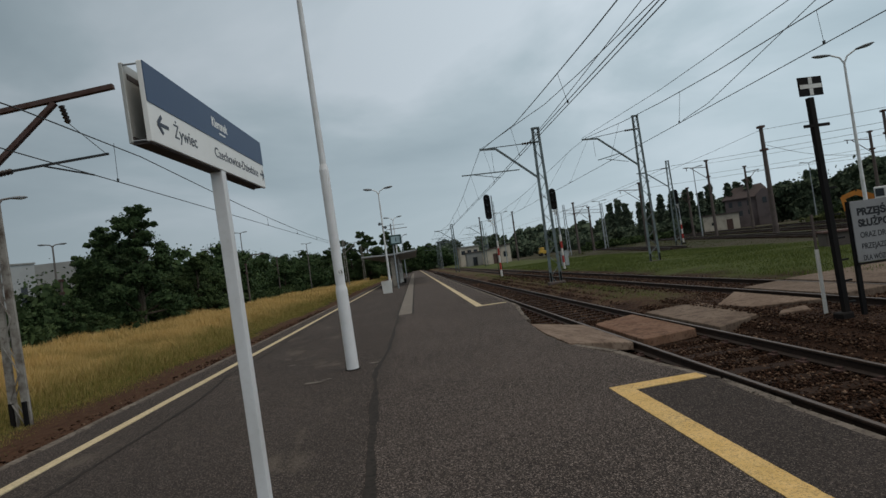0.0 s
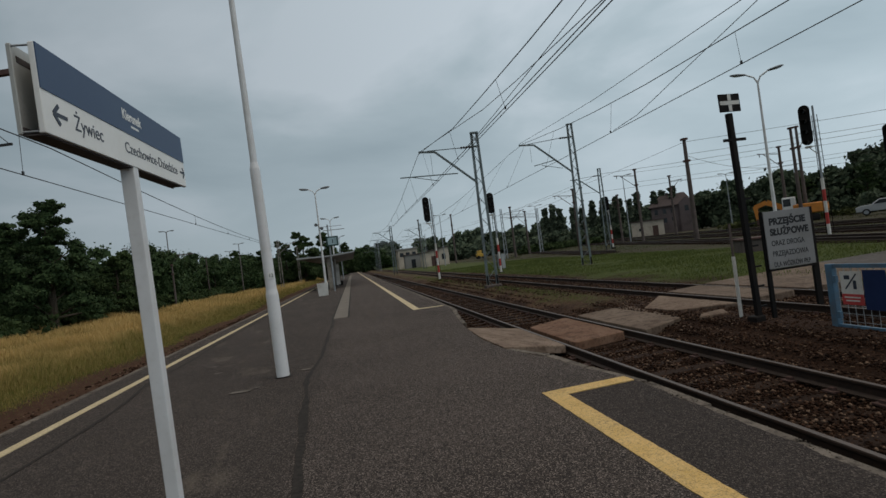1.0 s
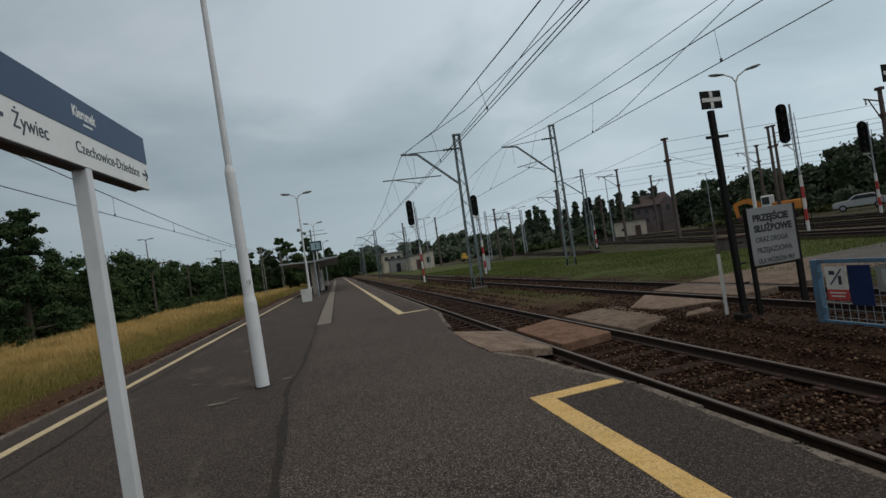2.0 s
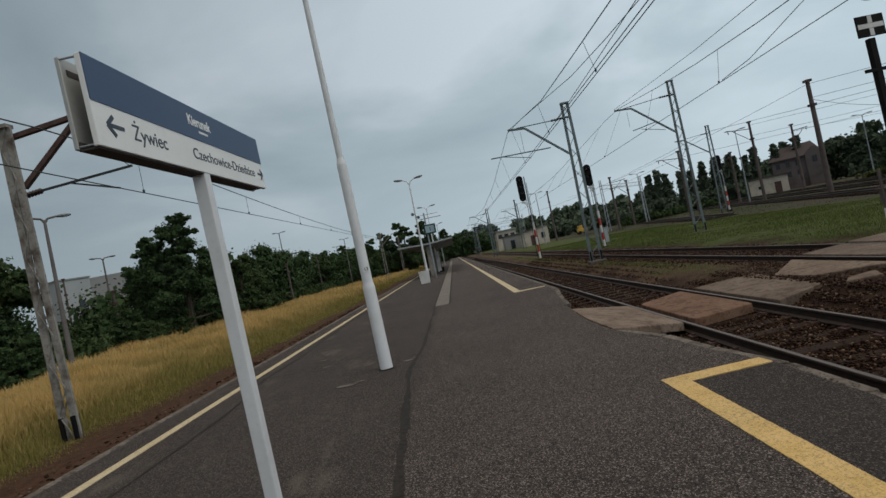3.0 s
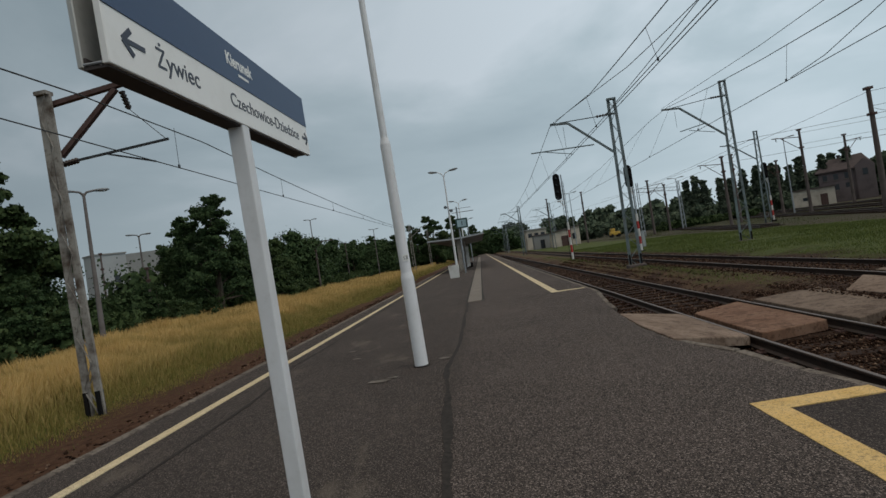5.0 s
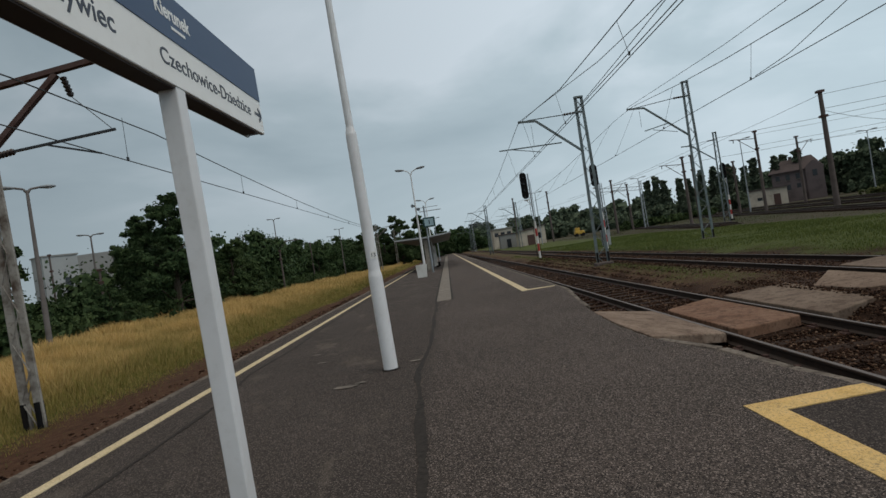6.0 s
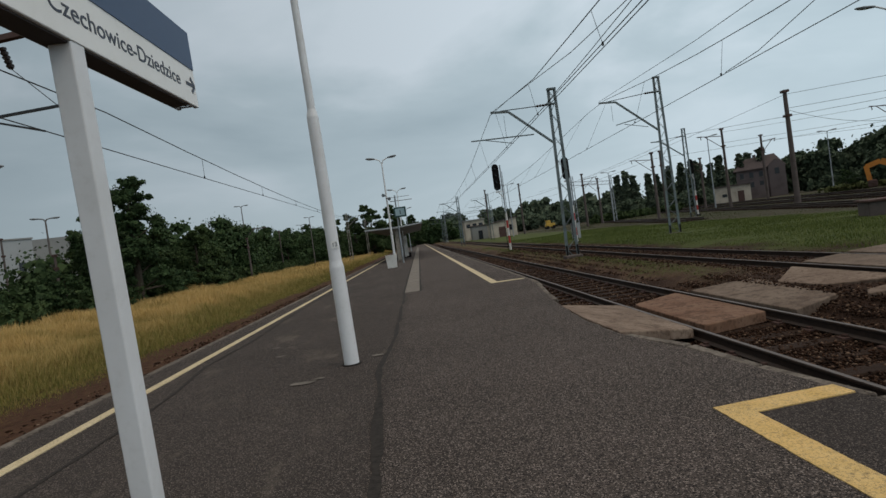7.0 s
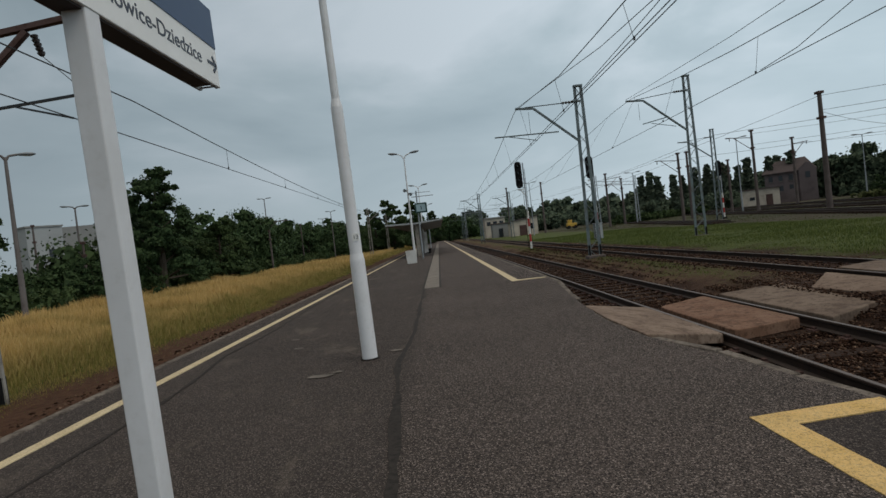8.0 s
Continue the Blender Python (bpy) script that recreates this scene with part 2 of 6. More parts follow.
def make_slab(name, a, bcol, stain):
    m, nt, b = material(name, 0.9)
    v = place(nt)
    n1 = noise_tex(nt, v, 1.1, 6, 0.65)
    n2 = noise_tex(nt, v, 12, 5, 0.7)
    n3 = noise_tex(nt, v, 90, 2, 0.5)
    c = mixc(nt, step(nt, n1, 0.35, 0.68), a, bcol)
    c = mixc(nt, maths(nt, "MULTIPLY", step(nt, n2, 0.48, 0.66), 0.75), c, stain)
    c = mixc(nt, maths(nt, "MULTIPLY", step(nt, noise_tex(nt, v, 3.1, 7, 0.75), 0.50, 0.62), 0.7), c, stain)
    c = mixc(nt, maths(nt, "MULTIPLY", step(nt, n3, 0.55, 0.7), 0.25), c, (0.05, 0.045, 0.04))
    nt.links.new(c, b.inputs["Base Color"])
    bump(nt, b, maths(nt, "ADD", n2, n3), 0.35, 0.008)
    return m


def make_rail():
    m, nt, b = material("rail_steel", 0.45, 0.65)
    v = place(nt)
    g = nt.nodes.new("ShaderNodeNewGeometry")
    s = nt.nodes.new("ShaderNodeSeparateXYZ")
    nt.links.new(g.outputs["Normal"], s.inputs[0])
    top = step(nt, s.outputs["Z"], 0.94, 0.995)
    n = noise_tex(nt, v, 9, 5, 0.7)
    rust = ramp(nt, n, [(0.3, (0.012, 0.007, 0.005)), (0.7, (0.036, 0.019, 0.012))])
    head = ramp(nt, noise_tex(nt, place(nt, (20, 0.6, 1)), 3, 3), [(0.3, (0.060, 0.044, 0.037)), (0.7, (0.135, 0.106, 0.092))])
    nt.links.new(mixc(nt, top, rust, head), b.inputs["Base Color"])
    nt.links.new(maths(nt, "MULTIPLY", top, 0.15), b.inputs["Metallic"])
    nt.links.new(maths(nt, "SUBTRACT", 0.9, maths(nt, "MULTIPLY", top, 0.34)), b.inputs["Roughness"])
    bump(nt, b, n, 0.3, 0.004)
    return m


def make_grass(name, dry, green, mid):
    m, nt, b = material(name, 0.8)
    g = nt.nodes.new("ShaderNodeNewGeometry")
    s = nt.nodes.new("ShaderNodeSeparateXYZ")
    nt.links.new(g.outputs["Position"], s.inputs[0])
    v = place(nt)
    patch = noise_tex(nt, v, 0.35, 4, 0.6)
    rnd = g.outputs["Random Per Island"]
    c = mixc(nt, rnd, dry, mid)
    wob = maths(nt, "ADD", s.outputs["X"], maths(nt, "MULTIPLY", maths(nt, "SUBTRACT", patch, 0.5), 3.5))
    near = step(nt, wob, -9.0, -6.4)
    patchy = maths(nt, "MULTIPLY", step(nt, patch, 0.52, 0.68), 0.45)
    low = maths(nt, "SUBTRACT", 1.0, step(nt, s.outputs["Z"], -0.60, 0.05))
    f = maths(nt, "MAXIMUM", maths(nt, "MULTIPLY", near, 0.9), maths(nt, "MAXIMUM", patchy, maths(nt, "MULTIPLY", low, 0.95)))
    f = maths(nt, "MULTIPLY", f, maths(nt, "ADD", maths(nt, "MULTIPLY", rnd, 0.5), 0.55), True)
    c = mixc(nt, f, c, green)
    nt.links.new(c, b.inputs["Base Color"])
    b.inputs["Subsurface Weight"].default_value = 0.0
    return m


def make_leaf(name, dark, light):
    m, nt, b = material(name, 0.7)
    g = nt.nodes.new("ShaderNodeNewGeometry")
    o = nt.nodes.new("ShaderNodeObjectInfo")
    c = mixc(nt, g.outputs["Random Per Island"], dark, light)
    c = mixc(nt, maths(nt, "MULTIPLY", step(nt, noise_tex(nt, place(nt), 0.35, 4), 0.42, 0.66), 0.6), c, light)
    c = mixc(nt, maths(nt, "MULTIPLY", o.outputs["Random"], 0.3), c, dark)
    nt.links.new(c, b.inputs["Base Color"])
    return m


def plain(name, colour, rough=0.5, metal=0.0):
    return painted(name, colour, tuple(k * 0.55 for k in colour), rough, 0.45, metal)


M_ASPHALT = make_asphalt()
M_TAR = make_tar()
M_YELLOW = make_line_paint("yellow_paint", (0.58, 0.385, 0.13), (0.70, 0.48, 0.20), (0.56, 0.43, 0.22))
M_CREAM = make_line_paint("faded_cream_paint", (0.52, 0.43, 0.265), (0.64, 0.55, 0.37), (0.52, 0.47, 0.36))
M_GROUND = make_ground()
M_STONE = make_stones()
M_SLEEPER = make_wood("old_sleeper_wood", (0.013, 0.007, 0.005), (0.045, 0.026, 0.017))
M_SLAB = make_slab("pale_concrete_slab", (0.175, 0.128, 0.098), (0.25, 0.190, 0.148), (0.085, 0.056, 0.041))
M_RUSTSLAB = make_slab("rust_stained_slab", (0.165, 0.092, 0.060), (0.23, 0.145, 0.102), (0.075, 0.040, 0.026))
M_GREYSLAB = make_slab("grey_concrete_slab", (0.145, 0.108, 0.084), (0.20, 0.155, 0.122), (0.075, 0.051, 0.038))
M_STRIP = make_slab("grey_strip_concrete", (0.185, 0.165, 0.145), (0.225, 0.205, 0.180), (0.125, 0.115, 0.105))
M_PATCH = make_slab("pale_scuff", (0.15, 0.135, 0.12), (0.24, 0.215, 0.19), (0.09, 0.08, 0.07))
M_KERB = make_slab("crumbled_kerb", (0.12, 0.102, 0.088), (0.22, 0.192, 0.165), (0.035, 0.028, 0.024))
M_RUBBLE = make_slab("edge_rubble", (0.11, 0.095, 0.08), (0.22, 0.195, 0.165), (0.05, 0.04, 0.032))
M_RAIL = make_rail()
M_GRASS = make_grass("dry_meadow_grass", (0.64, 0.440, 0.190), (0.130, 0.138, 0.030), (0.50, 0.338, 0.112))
M_LAWN = make_leaf("rough_green_grass", (0.048, 0.074, 0.018), (0.150, 0.178, 0.052))
M_WEED = make_leaf("yard_weeds", (0.042, 0.055, 0.019), (0.100, 0.112, 0.044))
M_LEAF = make_leaf("dark_leaf", (0.024, 0.046, 0.019), (0.054, 0.088, 0.034))
M_LEAF2 = make_leaf("olive_leaf", (0.028, 0.050, 0.020), (0.062, 0.092, 0.034))
# distance haze is mixed into these three leaf colours: paler, greyer green
M_HAZYYARD = make_leaf("hazy_yard_leaf", (0.052, 0.076, 0.050), (0.086, 0.116, 0.072))
M_HAZYFAR = make_leaf("hazy_far_leaf", (0.070, 0.096, 0.066), (0.105, 0.138, 0.090))
M_HAZYPOPLAR = make_leaf("hazy_poplar_leaf", (0.070, 0.092, 0.068), (0.110, 0.140, 0.095))
M_BARK = make_wood("bark", (0.035, 0.028, 0.02), (0.11, 0.09, 0.07))
M_WHITE = painted("white_post_paint", (0.72, 0.73, 0.75), (0.45, 0.44, 0.42), 0.4, 0.35)
M_PANEL = painted("white_sign_sheet", (0.80, 0.80, 0.78), (0.62, 0.61, 0.57), 0.35, 0.3, relief=0.02)
M_BLUE = painted("blue_sign_sheet", (0.026, 0.062, 0.140), (0.038, 0.080, 0.155), 0.5, 0.35, relief=0.02)
M_INK = plain("dark_sign_ink", (0.025, 0.035, 0.06), 0.5)
M_GREYCASE = painted("grey_sign_case", (0.42, 0.42, 0.40), (0.22, 0.22, 0.21), 0.5, 0.5, 0.3)
M_UNDER = plain("dark_sign_underside", (0.07, 0.06, 0.058), 0.7)
M_POLE = painted("weathered_white_pole", (0.70, 0.72, 0.74), (0.42, 0.40, 0.38), 0.5, 0.4, big=2.5, fine=35)
M_GALV = painted("galvanised_steel", (0.34, 0.37, 0.40), (0.18, 0.18, 0.18), 0.45, 0.5, 0.5)
M_LAMPHEAD = painted("lamp_housing", (0.20, 0.22, 0.24), (0.10, 0.10, 0.11), 0.5, 0.4, 0.2)
M_LENS = plain("lamp_lens", (0.5, 0.52, 0.52), 0.2)
M_MASTPAINT = painted("blue_grey_mast_paint", (0.13, 0.172, 0.185), (0.075, 0.05, 0.035), 0.55, 0.55, big=3, fine=18)
M_MASTWHITE = painted("flaking_mast_paint", (0.30, 0.285, 0.26), (0.070, 0.048, 0.036), 0.7, 1.0, big=2.2, fine=11)
M_RUST = painted("rusty_steel", (0.10, 0.065, 0.06), (0.055, 0.028, 0.02), 0.8, 0.8, big=4)
M_CONCPOLE = painted("brown_concrete_pole", (0.122, 0.102, 0.096), (0.062, 0.050, 0.047), 0.85, 0.6)
M_POSTGREY = painted("weathered_concrete_post", (0.17, 0.155, 0.15), (0.085, 0.072, 0.066), 0.85, 0.6)
M_CONC = make_slab("footing_concrete", (0.24, 0.22, 0.19), (0.30, 0.28, 0.25), (0.12, 0.10, 0.08))
M_BLACK = painted("black_iron", (0.009, 0.009, 0.010), (0.022, 0.016, 0.013), 0.75, 0.5)
M_RED = painted("signal_red_paint", (0.42, 0.035, 0.03), (0.20, 0.03, 0.025), 0.5, 0.5)
M_SIGWHITE = painted("signal_white_paint", (0.66, 0.66, 0.64), (0.35, 0.32, 0.28), 0.5, 0.5)
M_WIRE = plain("wire", (0.035, 0.037, 0.04), 0.5, 0.3)
M_INSUL = plain("insulator", (0.03, 0.022, 0.02), 0.25)
M_GATE = painted("blue_gate_paint", (0.075, 0.17, 0.27), (0.10, 0.08, 0.07), 0.5, 0.6, big=4)
M_BLUESHEET = plain("blue_tarp", (0.018, 0.035, 0.11), 0.6)
M_BOARD = painted("grey_notice_sheet", (0.25, 0.255, 0.265), (0.17, 0.165, 0.16), 0.6, 0.5)
M_BOARDINK = plain("black_letters", (0.03, 0.032, 0.036), 0.6)
M_ORANGE = painted("orange_machine_paint", (0.62, 0.23, 0.03), (0.28, 0.11, 0.03), 0.5, 0.5)
M_MACHINE = painted("yellow_machine_paint", (0.52, 0.33, 0.045), (0.25, 0.16, 0.04), 0.5, 0.5)
M_GLASS = plain("dark_window_glass", (0.02, 0.024, 0.03), 0.08)
M_CARPAINT = painted("silver_car_paint", (0.42, 0.44, 0.46), (0.3, 0.3, 0.31), 0.3, 0.25, 0.4)
M_CARWHITE = painted("white_car_paint", (0.72, 0.73, 0.74), (0.55, 0.55, 0.55), 0.3, 0.25)
M_TYRE = plain("tyre", (0.02, 0.02, 0.02), 0.85)
M_PLASTER = painted("stained_plaster", (0.52, 0.47, 0.40), (0.27, 0.23, 0.19), 0.9, 0.7, big=0.5, fine=6)
M_WALLWHITE = painted("pale_hall_wall", (0.36, 0.38, 0.39), (0.26, 0.27, 0.275), 0.8, 0.4, big=0.3, fine=5)
M_WALLGREY = painted("grey_hall_wall", (0.26, 0.265, 0.26), (0.18, 0.182, 0.18), 0.8, 0.5, big=0.3, fine=5)
M_OLDBRICK = painted("dull_brick_wall", (0.150, 0.124, 0.126), (0.085, 0.071, 0.074), 0.9, 0.7, big=0.5, fine=5)
M_ROOF = painted("dark_roof", (0.095, 0.078, 0.078), (0.055, 0.047, 0.047), 0.85, 0.6)
M_SHELTER = painted("pale_shelter_sheet", (0.36, 0.39, 0.41), (0.22, 0.22, 0.22), 0.6, 0.5)
M_SCREEN = plain("screen_face", (0.32, 0.45, 0.50), 0.3)
M_DARKGREEN = plain("dark_green_case", (0.02, 0.06, 0.055), 0.5)
M_YARD = make_slab("yard_road_surface", (0.098, 0.090, 0.086), (0.13, 0.121, 0.114), (0.065, 0.056, 0.052))
M_PINK = plain("notice_red", (0.50, 0.06, 0.06), 0.5)

# ---- mesh helpers ----


def box(bm, c, s, rot=None):
    m = Matrix.Translation(c) @ (rot.to_matrix().to_4x4() if rot else Matrix()) @ Matrix.Diagonal((*s, 1))
    return bmesh.ops.create_cube(bm, size=1, matrix=m)["verts"]


def tube(bm, p0, p1, r0, r1=None, n=10, caps=True):
    p0, p1 = Vector(p0), Vector(p1)
    r1 = r0 if r1 is None else r1
    d = p1 - p0
    m = Matrix.Translation((p0 + p1) / 2) @ d.to_track_quat("Z", "Y").to_matrix().to_4x4()
    bmesh.ops.create_cone(bm, cap_ends=caps, cap_tris=False, segments=n, radius1=r0, radius2=r1, depth=d.length, matrix=m)


def beam(bm, p0, p1, w, h):
    """A square bar between two points."""
    p0, p1 = Vector(p0), Vector(p1)
    d = p1 - p0
    m = Matrix.Translation((p0 + p1) / 2) @ d.to_track_quat("Z", "Y").to_matrix().to_4x4() @ Matrix.Diagonal((w, h, d.length, 1))
    bmesh.ops.create_cube(bm, size=1, matrix=m)


def prism(bm, outline, lift):
    """A closed solid from an outline (3D points) and a vector."""
    lo = [bm.verts.new(p) for p in outline]
    hi = [bm.verts.new(Vector(p) + Vector(lift)) for p in outline]
    bm.faces.new(lo[::-1])
    bm.faces.new(hi)
    n = len(lo)
    for k in range(n):
        bm.faces.new((lo[k], lo[(k + 1) % n], hi[(k + 1) % n], hi[k]))
    bmesh.ops.recalc_face_normals(bm, faces=bm.faces[:])


def soften(bm, w, seg=2):
    bmesh.ops.bevel(bm, geom=bm.edges[:], offset=w, segments=seg, affect="EDGES", profile=0.5)


def mesh_of(name, bm, mat, smooth=False):
    me = bpy.data.meshes.new(name)
    if smooth:
        for f in bm.faces:
            if len(f.verts) > 4:
                for e in f.edges:
                    e.smooth = False
    bm.to_mesh(me)
    bm.free()
    for m in mat if isinstance(mat, (list, tuple)) else [mat]:
        me.materials.append(m)
    if smooth:
        me.polygons.foreach_set("use_smooth", [len(q.vertices) < 5 for q in me.polygons])
    return me


def part(name, bm, mat, parent=None, label="", smooth=False):
    ob = new(name, mesh_of(name, bm, mat, smooth))
    if parent:
        ob.parent = parent
    if label:
        ob["label"] = label
    return ob


def shape(name, mat, parent, maker, label="", smooth=False):
    bm = bmesh.new()
    maker(bm)
    return part(name, bm, mat, parent, label, smooth)


def thing(name, label, category, at=(0, 0, 0), rz=0.0, group="", kind="", rx=0.0, ry=0.0):
    ob = new(name)
    ob.empty_display_size = 0.2
    ob.matrix_world = pose(*at, rx, ry, rz)
    return tagged(ob, label, category, group, kind)


def quick_mesh(name, verts, faces, mat):
    """A mesh from numpy arrays of triangles or quads."""
    me = bpy.data.meshes.new(name)
    n, k = faces.shape
    me.vertices.add(len(verts))
    me.vertices.foreach_set("co", np.ascontiguousarray(verts, dtype=np.float32).ravel())
    me.loops.add(n * k)
    me.loops.foreach_set("vertex_index", np.ascontiguousarray(faces, dtype=np.int32).ravel())
    me.polygons.add(n)
    me.polygons.foreach_set("loop_start", np.arange(0, n * k, k, dtype=np.int32))
    me.update(calc_edges=True)
    me.materials.append(mat)
    return me


def wire_path(bm, pts, r, n=5):
    for a, b in zip(pts[:-1], pts[1:]):
        tube(bm, a, b, r, r, n, False)


def text_part(name, body, size, mat, parent, m, width=None, bold=0.0, label=""):
    cu = bpy.data.curves.new(name, "FONT")
    cu.body = body
    cu.size = size
    cu.extrude = 0.0012
    cu.offset = bold
    tmp = bpy.data.objects.new(name, cu)
    scene.collection.objects.link(tmp)
    dg = bpy.context.evaluated_depsgraph_get()
    me = bpy.data.meshes.new_from_object(tmp.evaluated_get(dg))
    bpy.data.objects.remove(tmp)
    co = np.empty(len(me.vertices) * 3, dtype=np.float32)
    me.vertices.foreach_get("co", co)
    co = co.reshape(-1, 3)
    if width and len(co):
        co[:, 0] *= width / max(co[:, 0].max(), 1e-6)
        me.vertices.foreach_set("co", co.ravel())
    me.materials.clear()
    me.materials.append(mat)
    ob = new(name, me)
    ob.parent = parent
    ob.matrix_local = m
    if label:
        ob["label"] = label
    return ob


# ---- the land ----


def ground_z(x, y):
    if x < -2.2:
        return -0.62 + 0.03 * noise.noise((x * 0.4, y * 0.4, 0))
    if x < 7.9:
        return -0.515
    # beyond the crossing the strip between the tracks is heaped up
    heap = min(1.0, max(0.0, (y - 15.0) / 4.0))
    if x < 10.0:
        low = -0.515 + 0.265 * min(1.0, (x - 7.9) / 1.6)
        high = -0.515 + 0.355 * min(1.0, (x - 7.9) / 1.3) - 0.09 * max(0.0, x - 9.3) / 0.7
        return low + (high - low) * heap
    if x < 12.7:
        return -0.25
    if x < 14.5:
        return -0.25 + 0.15 * (x - 12.7) / 1.8
    if x < 27.0:
        return -0.10 + 0.10 * (x - 14.5) / 12.5 + 0.03 * noise.noise((x * 0.3, y * 0.3, 3))
    rise = 0.020 * min(18.0, x - 27.0) + 0.022 * min(17.0, max(0.0, x - 45.0))
    return rise * (1.0 - 0.4 * min(1.0, max(0.0, (y - 40) / 70))) + (0.03 * noise.noise((x * 0.3, y * 0.3, 3)) if x < 60 else 0)


def build_ground():
    xs = [-1500, -700, -350, -180, -100, -70, -50, -40, -32, -26, -22, -18, -15, -12, -10, -8, -6.5, -5.5, -4.8, -4.2, -3.6, -3.1, -2.7, -2.2,
          -1, 2, 4, 5, 6, 7, 7.9, 8.4, 9, 9.5, 10, 10.6, 11.3, 12, 12.7, 13.3, 14, 14.5, 16, 18, 20, 22, 25]
    xs += [27, 29, 31, 34, 37, 40, 44, 47.5, 52, 60, 70, 77, 85, 110, 180, 350, 700, 1500]
    ys = [-1500, -500, -200, -100, -50, -25, -12] + [-6 + 1.0 * k for k in range(60)] + [56 + 4 * k for k in range(20)] + [140, 160, 190, 240, 320, 500, 900, 1600, 2500]
    v = np.array([(x, y, ground_z(x, y)) for y in ys for x in xs])
    nx = len(xs)
    f = np.array([(j * nx + i, j * nx + i + 1, (j + 1) * nx + i + 1, (j + 1) * nx + i) for j in range(len(ys) - 1) for i in range(nx - 1)])
    ob = new("ground", quick_mesh("ground", v, f, M_GROUND))
    tagged(ob, "brown gravel and rough green ground around the tracks", "ground", kind="structure")


build_ground()

# ---- the platform ----
RIGHT_EDGE = [(-40, 5.39), (7.15, 5.39), (7.42, 5.31), (8.17, 5.17), (9.0, 5.07), (9.4, 4.93), (10.05, 4.76), (11.4, 4.70), (13.0, 4.80), (14.2, 4.90), (16.0, 5.12), (18.0, 5.36), (260, 5.36)]
LEFT_EDGE = -2.28


def right_edge(y):
    return float(np.interp(y, [p[0] for p in RIGHT_EDGE], [p[1] for p in RIGHT_EDGE]))


def build_platform():
    ys = [-40, -20, -5] + [0.1 * k for k in range(0, 250)] + [25 + 2.5 * k for k in range(30)] + [100, 120, 150, 200, 260]
    bm = bmesh.new()
    rows = []
    for y in ys:
        xr = right_edge(y) + (0.030 * noise.noise((0, y * 3.1, 5)) + 0.022 * noise.noise((3, y * 9.1, 5)) if 3 < y < 24 else 0)
        cells = []
        for k, x in enumerate([LEFT_EDGE + 0.16, -1.2, 0.5, 1.8, 3.0, 4.2, xr]):
            z = 0.0 if not 0 < y < 60 else 0.012 * noise.noise((x * 0.6, y * 0.5, 9))
            cells.append(bm.verts.new((x, y, z if 0 < k < 6 else min(z, 0.0) - 0.004)))
        cells.append(bm.verts.new((xr - 0.03, y, -0.9)))
        cells.insert(0, bm.verts.new((LEFT_EDGE + 0.16, y, -0.9)))
        rows.append(cells)
    for a, b in zip(rows[:-1], rows[1:]):
        for k in range(len(a) - 1):
            bm.faces.new((a[k], a[k + 1], b[k + 1], b[k]))
    ob = part("platform", bm, M_ASPHALT)
    tagged(ob, "long station platform with worn grey asphalt surface", "platform", kind="structure")
    # concrete edging, piece by piece
    piece = bmesh.new()
    box(piece, (0, 0, 0), (0.13, 0.985, 0.5))
    soften(piece, 0.018, 2)
    me = mesh_of("edging_stone", piece, M_KERB)
    rng = random.Random(3)
    for k in range(-3, 60):
        for side in (0, 1):
            y0 = k * 1.0 + 0.5
            if side == 0:
                x, turn = LEFT_EDGE + 0.06, 0
            else:
                if 9.9 < y0 < 13.6:
                    continue
                x = right_edge(y0) + 0.06
                turn = math.degrees(math.atan2(right_edge(y0 - 0.4) - right_edge(y0 + 0.4), 0.8))
            e = new("edging_stone", me)
            e.parent = ob
            rough = 1.0 if side and y0 < 20 else 0.3
            e.matrix_world = pose(x + rng.uniform(-0.025, 0.015) * rough, y0, -0.252 - rng.uniform(0, 0.02) * rough, rng.uniform(-1, 1) * rough, rng.uniform(-1, 3) * rough, turn + rng.uniform(-1.5, 1.5) * rough)
    for side in (0, 1):
        bm = bmesh.new()
        x = LEFT_EDGE + 0.06 if side == 0 else 5.36 + 0.085
        for k in range(0, 100):
            box(bm, (x, 61 + k * 2, -0.265), (0.2, 1.98, 0.5))
        tagged(part("edging_row", bm, M_KERB, ob), kind="stuff")
    return ob


platform = build_platform()


